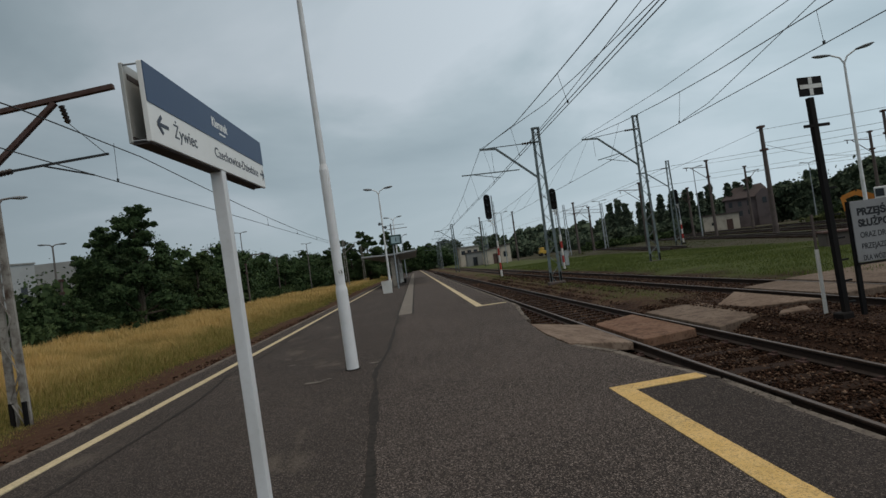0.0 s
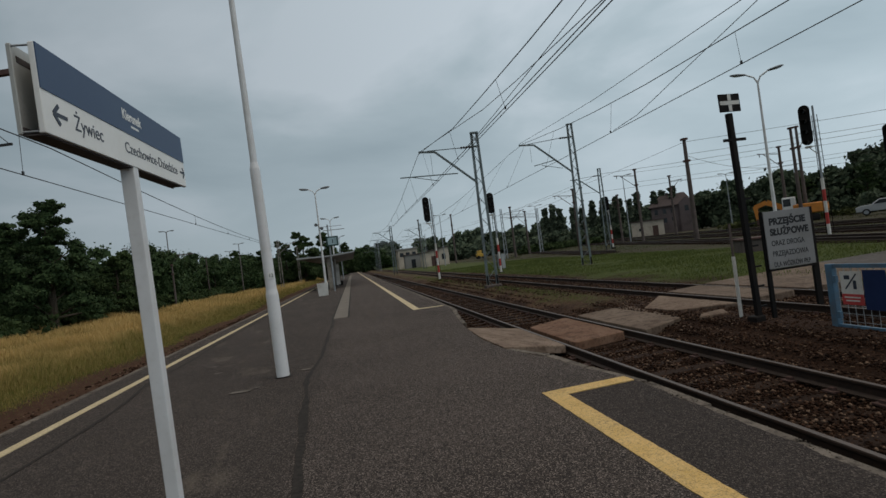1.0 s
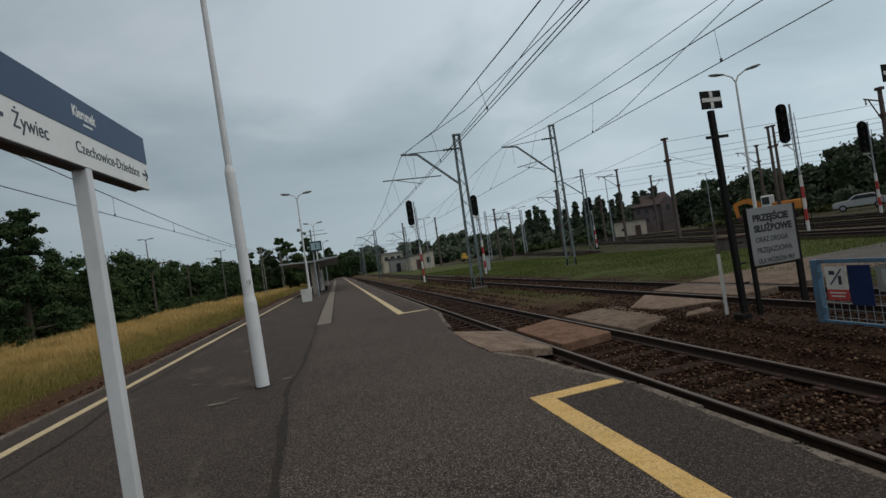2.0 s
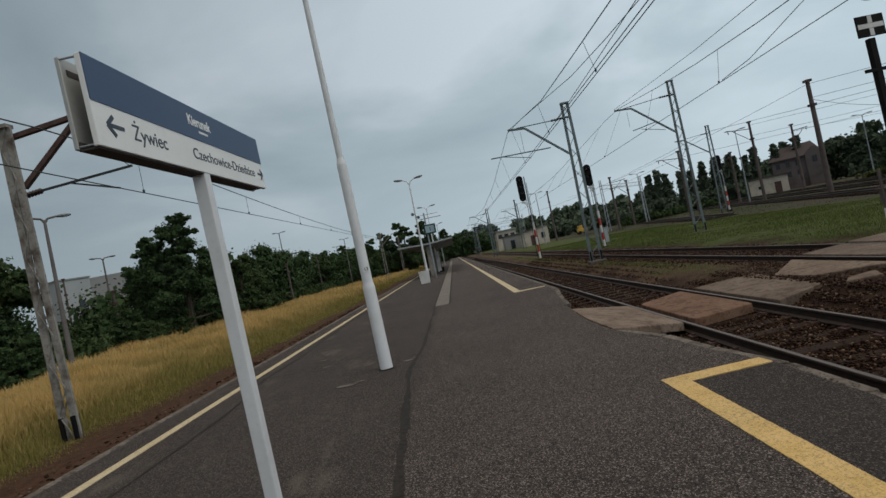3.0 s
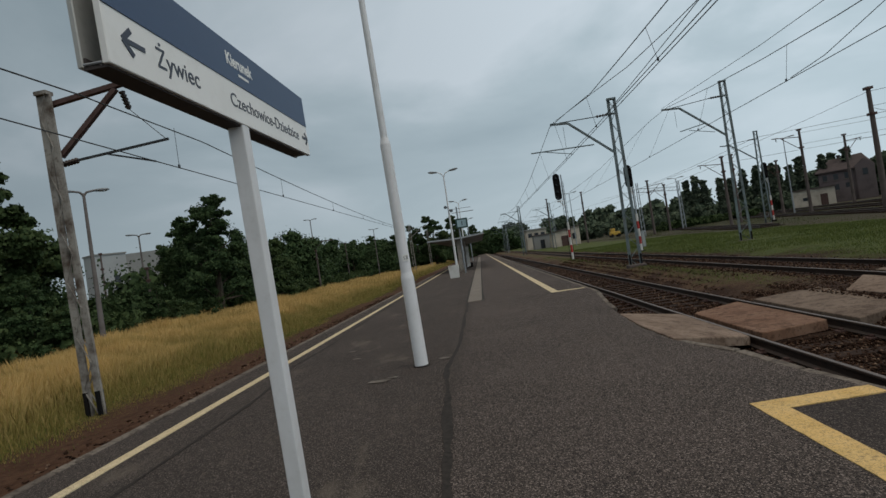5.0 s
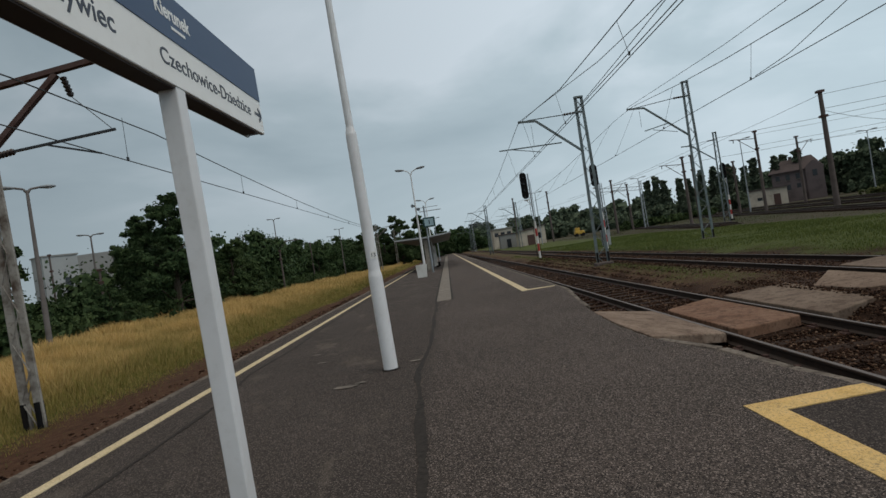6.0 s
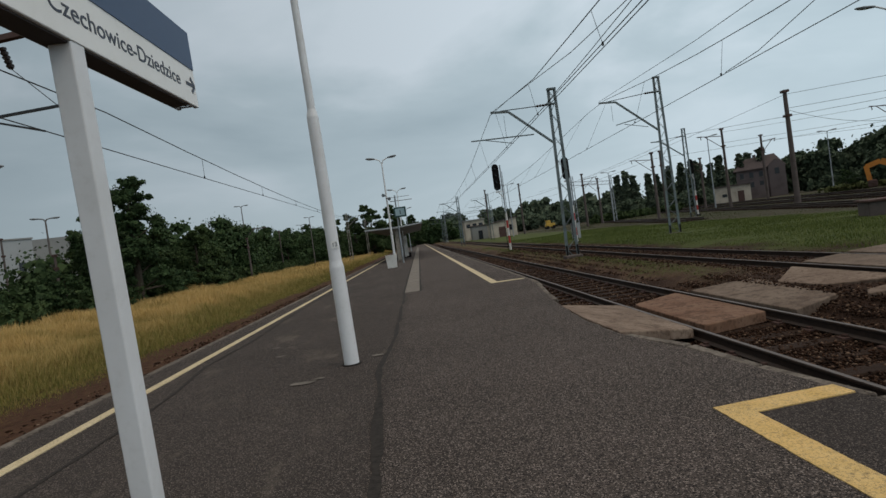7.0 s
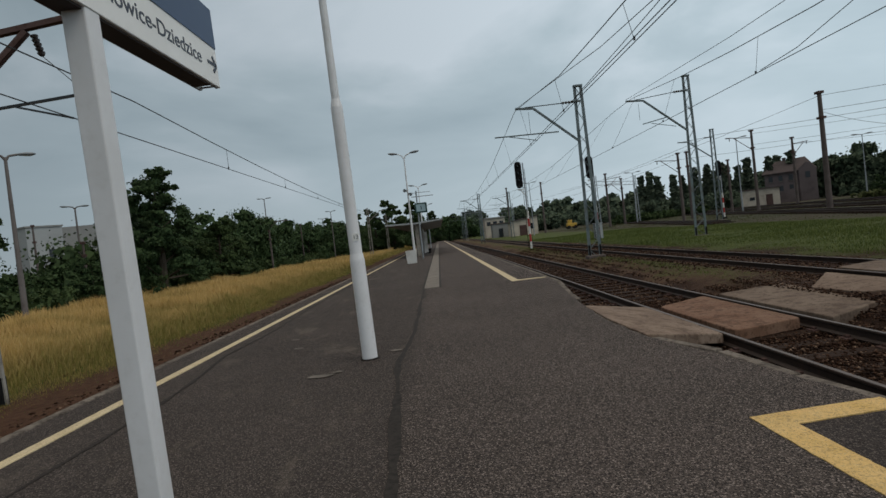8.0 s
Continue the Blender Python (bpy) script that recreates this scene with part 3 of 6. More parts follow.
def strip_mesh(name, centre, half, mat, z, wob=0.0, seed=0):
    """A thin painted or poured strip that follows the points of a line."""
    bm = bmesh.new()
    pts = []
    for (a, b) in zip(centre[:-1], centre[1:]):
        n = max(1, int((Vector(b) - Vector(a)).length / 0.12)) if wob else 1
        pts += [Vector(a).lerp(Vector(b), k / n) for k in range(n)]
    pts.append(Vector(centre[-1]))
    rows = []
    for k, p in enumerate(pts):
        d = (pts[min(k + 1, len(pts) - 1)] - pts[max(k - 1, 0)]).normalized()
        nrm = Vector((-d.y, d.x))
        o = wob * noise.noise((p.x * 0.8, p.y * 0.8, seed)) * 1.6 + wob * 0.5 * noise.noise((p.x * 4, p.y * 4, seed))
        h = half * (1 + (0.9 * noise.noise((p.x * 2.5, p.y * 2.5, seed + 7)) if wob else 0))
        a, b = p + nrm * (h + o), p - nrm * (h - o)
        za = zb = z + 0.012 * noise.noise((p.x * 0.6, p.y * 0.5, 9)) if wob else z
        rows.append((bm.verts.new((a.x, a.y, za)), bm.verts.new((b.x, b.y, zb))))
    for r, s in zip(rows[:-1], rows[1:]):
        bm.faces.new((r[0], s[0], s[1], r[1]))
    bmesh.ops.recalc_face_normals(bm, faces=bm.faces[:])
    for f in bm.faces:
        if f.normal.z < 0:
            f.normal_flip()
    return part(name, bm, mat)


def paint_run(name, outline, label, mat):
    """A worn film of paint, its edges frayed by the coarse asphalt."""
    bm = bmesh.new()
    pts = []
    for (ax, ay), (bx, by) in zip(outline, outline[1:] + outline[:1]):
        a, b = Vector((ax, ay)), Vector((bx, by))
        side = Vector((b.y - a.y, a.x - b.x)).normalized()
        fray = 0.012
        steps = [0.0]
        if abs(by - ay) > 30:
            ys = [3 + 0.05 * k for k in range(400)] + [23 + 0.4 * k for k in range(60)]
            steps += sorted((q - ay) / (by - ay) for q in ys if min(ay, by) + 0.1 < q < max(ay, by) - 0.1)
        else:
            n = max(1, int((b - a).length / 0.05))
            steps += [k / n for k in range(1, n)]
        for f in steps:
            q = a.lerp(b, f)
            if f:
                q = q + side * fray * (noise.noise((q.x * 7, q.y * 7, 1)) * 0.2 + noise.noise((q.x * 21, q.y * 21, 6)) * 0.5)
            pts.append((q.x, q.y, -0.02))
    prism(bm, pts, (0, 0, 0.0265))
    ob = part(name, bm, mat)
    tagged(ob, label, "line marking", "yellow lines", "structure")


paint_run("yellow_line", [(-1.63, -40), (-1.49, -40), (-1.49, 250), (-1.63, 250)], "faded pale yellow safety line along the meadow edge", M_CREAM)
paint_run("yellow_line", [(4.37, -40), (4.57, -40), (4.57, 6.97), (5.37, 7.06), (5.36, 7.26), (4.36, 7.17)], "worn yellow line with a square return to the edge", M_YELLOW)
paint_run("yellow_line", [(4.31, 18.90), (5.32, 19.02), (5.32, 19.16), (4.53, 19.22), (4.53, 250), (4.35, 250)], "thin pale yellow line along the far platform edge", M_CREAM)

tagged(strip_mesh("tar_seam", [(2.05, -2), (1.98, 5.2), (1.89, 6.7), (1.79, 7.7), (1.68, 10.2), (1.78, 12.2), (1.75, 13.4), (1.77, 17.5), (1.72, 19.5)], 0.036, M_TAR, 0.006, 0.022, 2),
       "dark tarred seam winding through the asphalt", "seam", kind="structure")
tagged(strip_mesh("tar_seam", [(-0.90, 4), (-0.94, 7.8), (-0.95, 9.5), (-1.03, 10.4), (-1.13, 11.1), (-1.27, 11.9), (-1.20, 13), (-1.17, 14.2), (-1.30, 18), (-1.34, 40)], 0.026, M_TAR, 0.006, 0.014, 5),
       "dark tarred seam beside the yellow line", "seam", kind="structure")
tagged(strip_mesh("tar_seam", [(2.22, 19.6), (2.22, 60), (2.22, 120)], 0.045, M_TAR, 0.005, 0.01, 8), "dark seam along the concrete strip", "seam", kind="structure")
tagged(strip_mesh("tar_seam", [(1.70, 19.6), (1.70, 60), (1.70, 120)], 0.035, M_TAR, 0.005, 0.01, 9), "dark seam along the concrete strip", "seam", kind="structure")


def build_strip():
    ob = thing("concrete_strip", "flush grey concrete strip along the platform", "strip", kind="structure")
    bm = bmesh.new()
    box(bm, (0, 0, 0), (0.46, 1.99, 0.1))
    soften(bm, 0.006, 1)
    me = mesh_of("slab", bm, M_STRIP)
    for k in range(60):
        e = new("slab", me)
        e.parent = ob
        e.matrix_local = pose(1.965, 20.72 + 2 * k, -0.036 + 0.003 * (k % 3))


build_strip()
for cx, cy, r, sd in ((0.74, 9.86, 0.10, 1), (0.92, 9.98, 0.05, 6), (1.58, 10.9, 0.055, 2), (-0.05, 11.9, 0.05, 3), (-0.35, 12.8, 0.05, 4)):
    # pale scuffs where the asphalt has broken up
    bm = bmesh.new()
    ring = [bm.verts.new((cx + r * (1.6 + 0.7 * noise.noise((a * 1.7, sd, 0))) * math.cos(a), cy + r * (0.75 + 0.5 * noise.noise((a * 1.9, sd, 4))) * math.sin(a), 0.0105)) for a in [k * math.tau / 14 for k in range(14)]]
    bm.faces.new(ring)
    tagged(part("asphalt_patch", bm, M_PATCH), "small pale worn patch in the asphalt", "patch", "worn patches", "structure")

# ---- the tracks ----
RAIL_PROFILE = [(-0.075, 0), (0.075, 0), (0.075, 0.012), (0.012, 0.03), (0.009, 0.105), (0.036, 0.122), (0.036, 0.14), (0.028, 0.15), (-0.028, 0.15), (-0.036, 0.14), (-0.036, 0.122), (-0.009, 0.105), (-0.012, 0.03), (-0.075, 0.012)]


def rail_mesh(bm, path):
    rings = []
    for k, p in enumerate(path):
        d = (path[min(k + 1, len(path) - 1)] - path[max(k - 1, 0)])
        d.z = 0
        d.normalize()
        side = Vector((d.y, -d.x, 0))
        rings.append([bm.verts.new(p + side * u + Vector((0, 0, w))) for u, w in RAIL_PROFILE])
    n = len(RAIL_PROFILE)
    for a, b in zip(rings[:-1], rings[1:]):
        for k in range(n):
            bm.faces.new((a[k], a[(k + 1) % n], b[(k + 1) % n], b[k]))
    bm.faces.new(rings[0])
    bm.faces.new(rings[-1][::-1])
    bmesh.ops.recalc_face_normals(bm, faces=bm.faces[:])


def build_track(label, centre, y0, y1, z_top, fine, seed):
    """centre(y) gives x; z_top(y) the railhead. fine: sleepers up to this y are single parts."""
    ob = thing("railway_track", label, "railway track", kind="structure", group="tracks")
    for s in (-0.752, 0.752):
        bm = bmesh.new()
        path = []
        y = y0
        while y <= y1:
            path.append(Vector((centre(y) + s, y, z_top(y) - 0.15)))
            y += 3 if y < 60 else 10
        rail_mesh(bm, path)
        part("rail", bm, M_RAIL, ob, "rust-brown steel rail with a worn bright head")
    rng = random.Random(seed)
    bm = bmesh.new()
    box(bm, (0, 0, 0), (2.55, 0.25, 0.16))
    soften(bm, 0.015, 1)
    me = mesh_of("sleeper", bm, M_SLEEPER)
    far = bmesh.new()
    y = y0
    while y < y1:
        y += 0.62 + rng.uniform(-0.03, 0.03)
        m = pose(centre(y) + rng.uniform(-0.04, 0.04), y, z_top(y) - 0.240 + rng.uniform(-0.022, 0.006), 0, 0, rng.uniform(-1.2, 1.2) - math.degrees(math.atan2(centre(y + 1) - centre(y), 1)))
        if y < fine:
            e = new("sleeper", me)
            e.parent = ob
            e.matrix_local = m
        elif y < 130:
            bmesh.ops.create_cube(far, size=1, matrix=m @ Matrix.Diagonal((2.55, 0.25, 0.16, 1)))
    if len(far.verts):
        tagged(part("far_sleepers", far, M_SLEEPER, ob), kind="stuff")
    # clips and base plates on every sleeper near by
    clip = bmesh.new()
    rng2 = random.Random(seed)
    y = y0
    while y < min(fine, 40):
        y += 0.62 + rng2.uniform(-0.03, 0.03)
        for _ in range(4):
            rng2.uniform(0, 1)
        if y > 2:
            for s in (-0.752, 0.752):
                box(clip, (centre(y) + s, y, z_top(y) - 0.150), (0.34, 0.15, 0.018))
                for q in (-0.1, 0.1):
                    box(clip, (centre(y) + s + q, y, z_top(y) - 0.128), (0.05, 0.07, 0.035))
    if len(clip.verts):
        tagged(part("rail_clips", clip, M_RUST, ob), kind="stuff")
    else:
        clip.free()
    return ob


T1, T2 = 6.99, 11.32
build_track("rusty near track on dark wooden sleepers in brown ballast", lambda y: T1, -24, 260, lambda y: -0.31, 70, 11)
build_track("rusty second track on sleepers between gravel and grass", lambda y: T2 + 0.00004 * max(0.0, y - 20) ** 2 * 3, -24, 260, lambda y: -0.10, 60, 12)


def yard_line(x0, slope, y_bend=18.0):
    return lambda y: x0 + slope * max(0.0, y - y_bend)


for x0, slope, y_start, y_end, seed in ((24.0, 0.316, 6, 150, 13), (28.9, 0.316, 6, 150, 14), (33.8, 0.33, 6, 140, 15), (15.2 + 0.225 * 18, 0.225, 48, 170, 16)):
    line = yard_line(x0, slope)
    build_track("rusty yard track half buried in weeds", line, y_start, y_end, lambda y, line=line: ground_z(line(y), y) + 0.22, 0, seed)


def stones(name, label, boxes, n, size, seed, mat=M_STONE, along=None):
    """Loose broken stones: squashed octahedra with uneven corners."""
    rng = np.random.default_rng(seed)
    base = np.array([(1, 0, 0), (-1, 0, 0), (0, 1, 0), (0, -1, 0), (0, 0, 1), (0, 0, -1)], dtype=float)
    tri = np.array([(0, 2, 4), (2, 1, 4), (1, 3, 4), (3, 0, 4), (2, 0, 5), (1, 2, 5), (3, 1, 5), (0, 3, 5)])
    area = np.array([(b[1] - b[0]) * (b[3] - b[2]) * b[6] for b in boxes])
    pick = rng.choice(len(boxes), n, p=area / area.sum())
    bb = np.array(boxes, dtype=float)[pick]
    u = rng.random((n, 2))
    x = bb[:, 0] + u[:, 0] * (bb[:, 1] - bb[:, 0])
    y = bb[:, 2] + u[:, 1] * (bb[:, 3] - bb[:, 2])
    z = bb[:, 4] + rng.random(n) * (bb[:, 5] - bb[:, 4])
    if along:
        x = x + np.array([along(q) for q in y])
    s = size * (0.55 + 0.9 * rng.random(n)) * (1 + np.clip((y - 14) / 40, 0, 1.2))
    v = base[None] * (0.7 + 0.6 * rng.random((n, 6, 1))) * np.array((1, 0.8, 0.6))
    a = rng.random(n) * math.tau
    t = (rng.random(n) - 0.5) * 1.6
    ca, sa, ct, st = np.cos(a), np.sin(a), np.cos(t), np.sin(t)
    vx, vy, vz = v[..., 0], v[..., 1], v[..., 2]
    vy, vz = vy * ct[:, None] - vz * st[:, None], vy * st[:, None] + vz * ct[:, None]
    vx, vy = vx * ca[:, None] - vy * sa[:, None], vx * sa[:, None] + vy * ca[:, None]
    co = np.stack((vx, vy, vz), -1) * s[:, None, None] + np.stack((x, y, z), -1)[:, None]
    f = tri[None] + (np.arange(n) * 6)[:, None, None]
    ob = new(name, quick_mesh(name, co.reshape(-1, 3), f.reshape(-1, 3), mat))
    tagged(ob, label, "ballast", kind="stuff")


stones("ballast", "brown rusty broken stone ballast around the near track",
       [(5.5, 7.9, 2, 16, -0.515, -0.466, 1.8), (5.5, 7.9, 16, 45, -0.515, -0.465, 0.4),
        (7.9, 8.4, 2, 16, -0.47, -0.43, 1.2), (8.4, 9.0, 2, 16, -0.40, -0.33, 1.2), (9.0, 10.2, 2, 16, -0.31, -0.24, 1.2), (7.9, 8.25, 16, 45, -0.47, -0.42, 0.25), (8.25, 8.6, 17, 45, -0.38, -0.33, 0.2), (8.6, 8.95, 18, 45, -0.29, -0.24, 0.2), (8.95, 10.2, 18, 45, -0.20, -0.15, 0.12)], 70000, 0.0235, 1)
stones("ballast", "brown broken stone ballast around the second track",
       [(10.0, 13.2, 4, 16, -0.26, -0.22, 1.0), (10.0, 13.2, 16, 50, -0.26, -0.21, 0.3)], 26000, 0.026, 2)
stones("edge_rubble", "pale broken crumbs along the platform edge", [(-0.05, 0.10, 3, 10, -0.035, -0.012, 1.0), (-0.05, 0.10, 13.6, 20, -0.035, -0.012, 0.6)], 1500, 0.011, 4, M_RUBBLE, right_edge)
stones("ballast", "dark crumbs of earth beside the meadow", [(-4.6, -2.35, 4, 40, -0.64, -0.60, 1.0)], 5000, 0.035, 3)

# crossing panels between platform and yard


def panel(outline, z_of, thick, mat, label, wear=0.030):
    bm = bmesh.new()
    n = len(outline)
    pts = []
    for k in range(n):
        a, b = Vector(outline[k]), Vector(outline[(k + 1) % n])
        for q in range(14):
            p = a.lerp(b, q / 14)
            j = wear * (noise.noise((p.x * 4, p.y * 4, 2)) * 0.7 + noise.noise((p.x * 14, p.y * 14, 2)) * 0.5 + (0.8 if q else -1.2) * 0.4)
            c = Vector((sum(o[0] for o in outline) / n, sum(o[1] for o in outline) / n))
            p = p + (p - c).normalized() * j
            pts.append((p.x, p.y, z_of(p.x, p.y) - thick))
    prism(bm, pts, (0, 0, thick))
    tops = [e for e in bm.edges if all(v.co.z > z_of(v.co.x, v.co.y) - thick * 0.5 for v in e.verts)]
    bmesh.ops.bevel(bm, geom=tops, offset=0.018, segments=2, affect="EDGES", profile=0.5)
    ob = part("crossing_slab", bm, mat)
    tagged(ob, label, "concrete slab", "crossing slabs")


panel([(4.80, 13.02), (4.73, 11.3), (4.80, 10.15), (6.17, 10.92), (6.17, 13.75)], lambda x, y: 0.008 - 0.30 * (x - 4.75) / 1.42, 0.135, M_SLAB, "pale worn concrete ramp slab down to the rail")
panel([(6.40, 11.05), (7.58, 11.40), (7.58, 14.35), (6.40, 13.65)], lambda x, y: -0.295, 0.16, M_RUSTSLAB, "rust-stained concrete slab between the rails")
panel([(7.93, 11.2), (9.05, 11.75), (9.40, 14.6), (7.93, 14.4)], lambda x, y: -0.30 + 0.03 * (x - 7.9), 0.16, M_GREYSLAB, "grey concrete slab beside the rail")
panel([(9.12, 11.25), (9.38, 11.55), (10.0, 11.75), (9.75, 11.25)], lambda x, y: -0.22, 0.14, M_SLAB, "small pale concrete block at the crossing")
panel([(9.30, 13.6), (9.45, 12.5), (10.40, 11.75), (10.40, 14.7)], lambda x, y: -0.235 + 0.09 * (x - 9.4), 0.12, M_SLAB, "pale worn concrete slab between the tracks")
panel([(10.72, 11.7), (11.92, 11.9), (11.92, 15.2), (10.72, 14.8)], lambda x, y: -0.085, 0.16, M_GREYSLAB, "grey concrete slab inside the second track")
panel([(12.25, 11.9), (15.6, 12.2), (16.6, 16.0), (12.25, 15.4)], lambda x, y: -0.085 + 0.015 * (x - 12.2), 0.16, M_GREYSLAB, "grey concrete apron beyond the second track")


def build_road():
    bm = bmesh.new()
    rows = []
    for k in range(14):
        x = 15.2 + 2.6 * k
        rows.append([bm.verts.new((x, y, ground_z(x, y) + 0.045)) for y in (8.0, 10.5, 13.0, 16.0 + 0.25 * k)])
    for a, b in zip(rows[:-1], rows[1:]):
        for k in range(3):
            bm.faces.new((a[k], b[k], b[k + 1], a[k + 1]))
    tagged(part("road", bm, M_YARD), "grey yard road leading away from the crossing", "road", kind="structure")


build_road()

# ---- plants ----


def leaf_quads(rng, blobs, n, size, flat=0.75):
    """Small four-cornered leaf clumps round blobs (x, y, z, rx, ry, rz)."""
    bl = np.array(blobs, dtype=float)
    w = (bl[:, 3] * bl[:, 4] + bl[:, 4] * bl[:, 5] + bl[:, 3] * bl[:, 5])
    k = rng.choice(len(bl), n, p=w / w.sum())
    d = rng.normal(size=(n, 3))
    d /= np.linalg.norm(d, axis=1, keepdims=True)
    rad = np.clip(rng.normal(0.72, 0.30, n), 0.05, 1.5)
    c = bl[k, :3] + d * bl[k, 3:6] * rad[:, None]
    nrm = d + rng.normal(size=(n, 3)) * 0.7
    nrm /= np.linalg.norm(nrm, axis=1, keepdims=True)
    ref = rng.normal(size=(n, 3))
    u = np.cross(nrm, ref)
    u /= np.linalg.norm(u, axis=1, keepdims=True)
    v = np.cross(nrm, u)
    s = (size * (0.5 + rng.random(n)))[:, None]
    q = np.stack((c + u * s, c + v * s * flat, c - u * s * 0.9 + nrm * s * 0.3, c - v * s * flat), 1)
    return q.reshape(-1, 3), np.arange(4 * n).reshape(n, 4)


def tree_meshes(seed, h, spread, n, size, bare=0.22, lumps=16, lean=0.1):
    """Trunk with limbs, and a ragged crown."""
    rng = np.random.default_rng(seed)
    bm = bmesh.new()
    top = Vector((rng.uniform(-lean, lean) * h, rng.uniform(-lean, lean) * h, h * 0.8))
    joints = [Vector((0, 0, -0.3)), top * 0.3 + Vector((0.1, 0, 0)), top * 0.62, top]
    radii = [0.035 * h, 0.026 * h, 0.015 * h, 0.005 * h]
    for a, b, r, s in zip(joints[:-1], joints[1:], radii[:-1], radii[1:]):
        tube(bm, a, b, r, s, 8)
    blobs = []
    for k in range(lumps):
        f = (k + 0.5) / lumps
        z = h * (bare + (1 - bare) * f * 0.94)
        reach = spread * (1.0 - 0.75 * f ** 1.6) * rng.uniform(0.25, 1.05)
        a = k * 2.4 + rng.uniform(-0.5, 0.5)
        tip = Vector((math.cos(a) * reach + top.x * f, math.sin(a) * reach + top.y * f, z))
        r = spread * rng.uniform(0.26, 0.46) * (1.0 - 0.45 * f)
        blobs.append((tip.x, tip.y, tip.z, r * 0.75, r * 0.75, r * 0.5))
        for _ in range(6):
            q = rng.normal(size=3)
            q *= r / np.linalg.norm(q)
            s = r * rng.uniform(0.22, 0.48)
            blobs.append((tip.x + q[0], tip.y + q[1], tip.z + q[2] * 0.65, s, s, s * 0.6))
        root = top * max(0.12, min(0.9, f * 0.9))
        root.z = max(h * 0.12, z - reach * 0.7)
        tube(bm, root, tip, 0.010 * h * (1.1 - f), 0.003 * h, 6)
    v, f = leaf_quads(rng, blobs, n, size)
    inner = [(x, y, z, a * 0.6, b * 0.6, c * 0.6) for x, y, z, a, b, c in blobs]
    v2, f2 = leaf_quads(rng, inner, n // 6, size * 2.4)
    return mesh_of("trunk", bm, M_BARK), (np.concatenate((v, v2)), np.concatenate((f, f2 + len(v))))


def tree_kind(name, label, seed, h, spread, n, size, mat, bare=0.22, lumps=16):
    trunk, (v, f) = tree_meshes(seed, h, spread, n, size, bare, lumps)
    crown = quick_mesh("crown", v, f, mat)
    ob = thing(name, label, "tree", (0, 0, 0), group="trees")
    t = new("trunk", trunk)
    t.parent = ob
    c = new("crown", crown)
    c.parent = ob
    return ob


def plant(kind, spots, rng):
    first = True
    for x, y, s in spots:
        m = pose(x, y, ground_z(x, y) - 0.05, 0, 0, rng.uniform(0, 360))
        if first:
            kind.matrix_world = m
            kind.scale = (s, s, s)
            first = False
        else:
            o = copy_thing(kind, m)
            o.scale = (s, s, s)


trng = random.Random(8)
big_a = tree_kind("broadleaf_tree", "tall dark broadleaf tree behind the dry meadow", 21, 10.0, 3.5, 30000, 0.082, M_LEAF, 0.12, 22)
big_b = tree_kind("broadleaf_tree", "rounded dark green tree at the meadow's far side", 22, 8.0, 3.2, 34000, 0.095, M_LEAF2, 0.10, 18)
big_c = tree_kind("broadleaf_tree", "bushy dark green tree", 23, 6.5, 3.2, 19000, 0.08, M_LEAF, 0.05, 15)
poplar = tree_kind("poplar_tree", "slender dark poplar far across the yard", 24, 15.0, 1.30, 6500, 0.36, M_HAZYPOPLAR, 0.03, 36)
plant(big_a, [(-20.5, 47.5, 1.10), (-29.5, 33, 1.15), (-26, 84, 0.95), (-24.5, 51, 0.98), (96, 84, 0.9), (92, 66, 0.9)], trng)
plant(big_b, [(-30.0, 58, 1.0), (-26.0, 31.4, 1.42), (-18.6, 55, 0.84), (-20.2, 60, 0.80), (-29.2, 33.5, 1.58), (-16.6, 124, 1.2), (-22.5, 128, 1.2), (-29, 132, 1.15), (-9.0, 140, 1.65), (-4.5, 146, 1.6), (-13.5, 142, 1.45), (0.5, 158, 1.25), (-25.6, 56, 1.05), (99, 100, 1.1), (100, 62, 1.1), (96, 76, 1.1), (95, 40, 1.1)], trng)
plant(big_c, [(-22.5, 61, 0.85), (-25, 69, 0.8), (-27.5, 78, 0.85), (-24.5, 92, 0.9), (-22, 104, 0.9), (-20.6, 39, 0.55), (-22, 33, 0.42), (-19.8, 27.5, 0.65), (-23.6, 24, 0.9), (-29.5, 60, 0.95), (-19.2, 114, 0.95), (86, 58, 0.9), (88, 46, 0.95), (88, 34, 1.0), (92, 26, 1.1), (90, 108, 0.6)], trng)
plant(poplar, [(73 + 3.4 * k + trng.uniform(-0.8, 0.8), 188 - 0.8 * k, trng.uniform(0.86, 1.10)) for k in range(9)] + [(93, 172, 1.0), (97, 170, 0.9), (101, 172, 1.05), (108, 166, 1.0), (64, 140, 0.72), (83, 132, 0.80), (87, 130, 0.85)], trng)


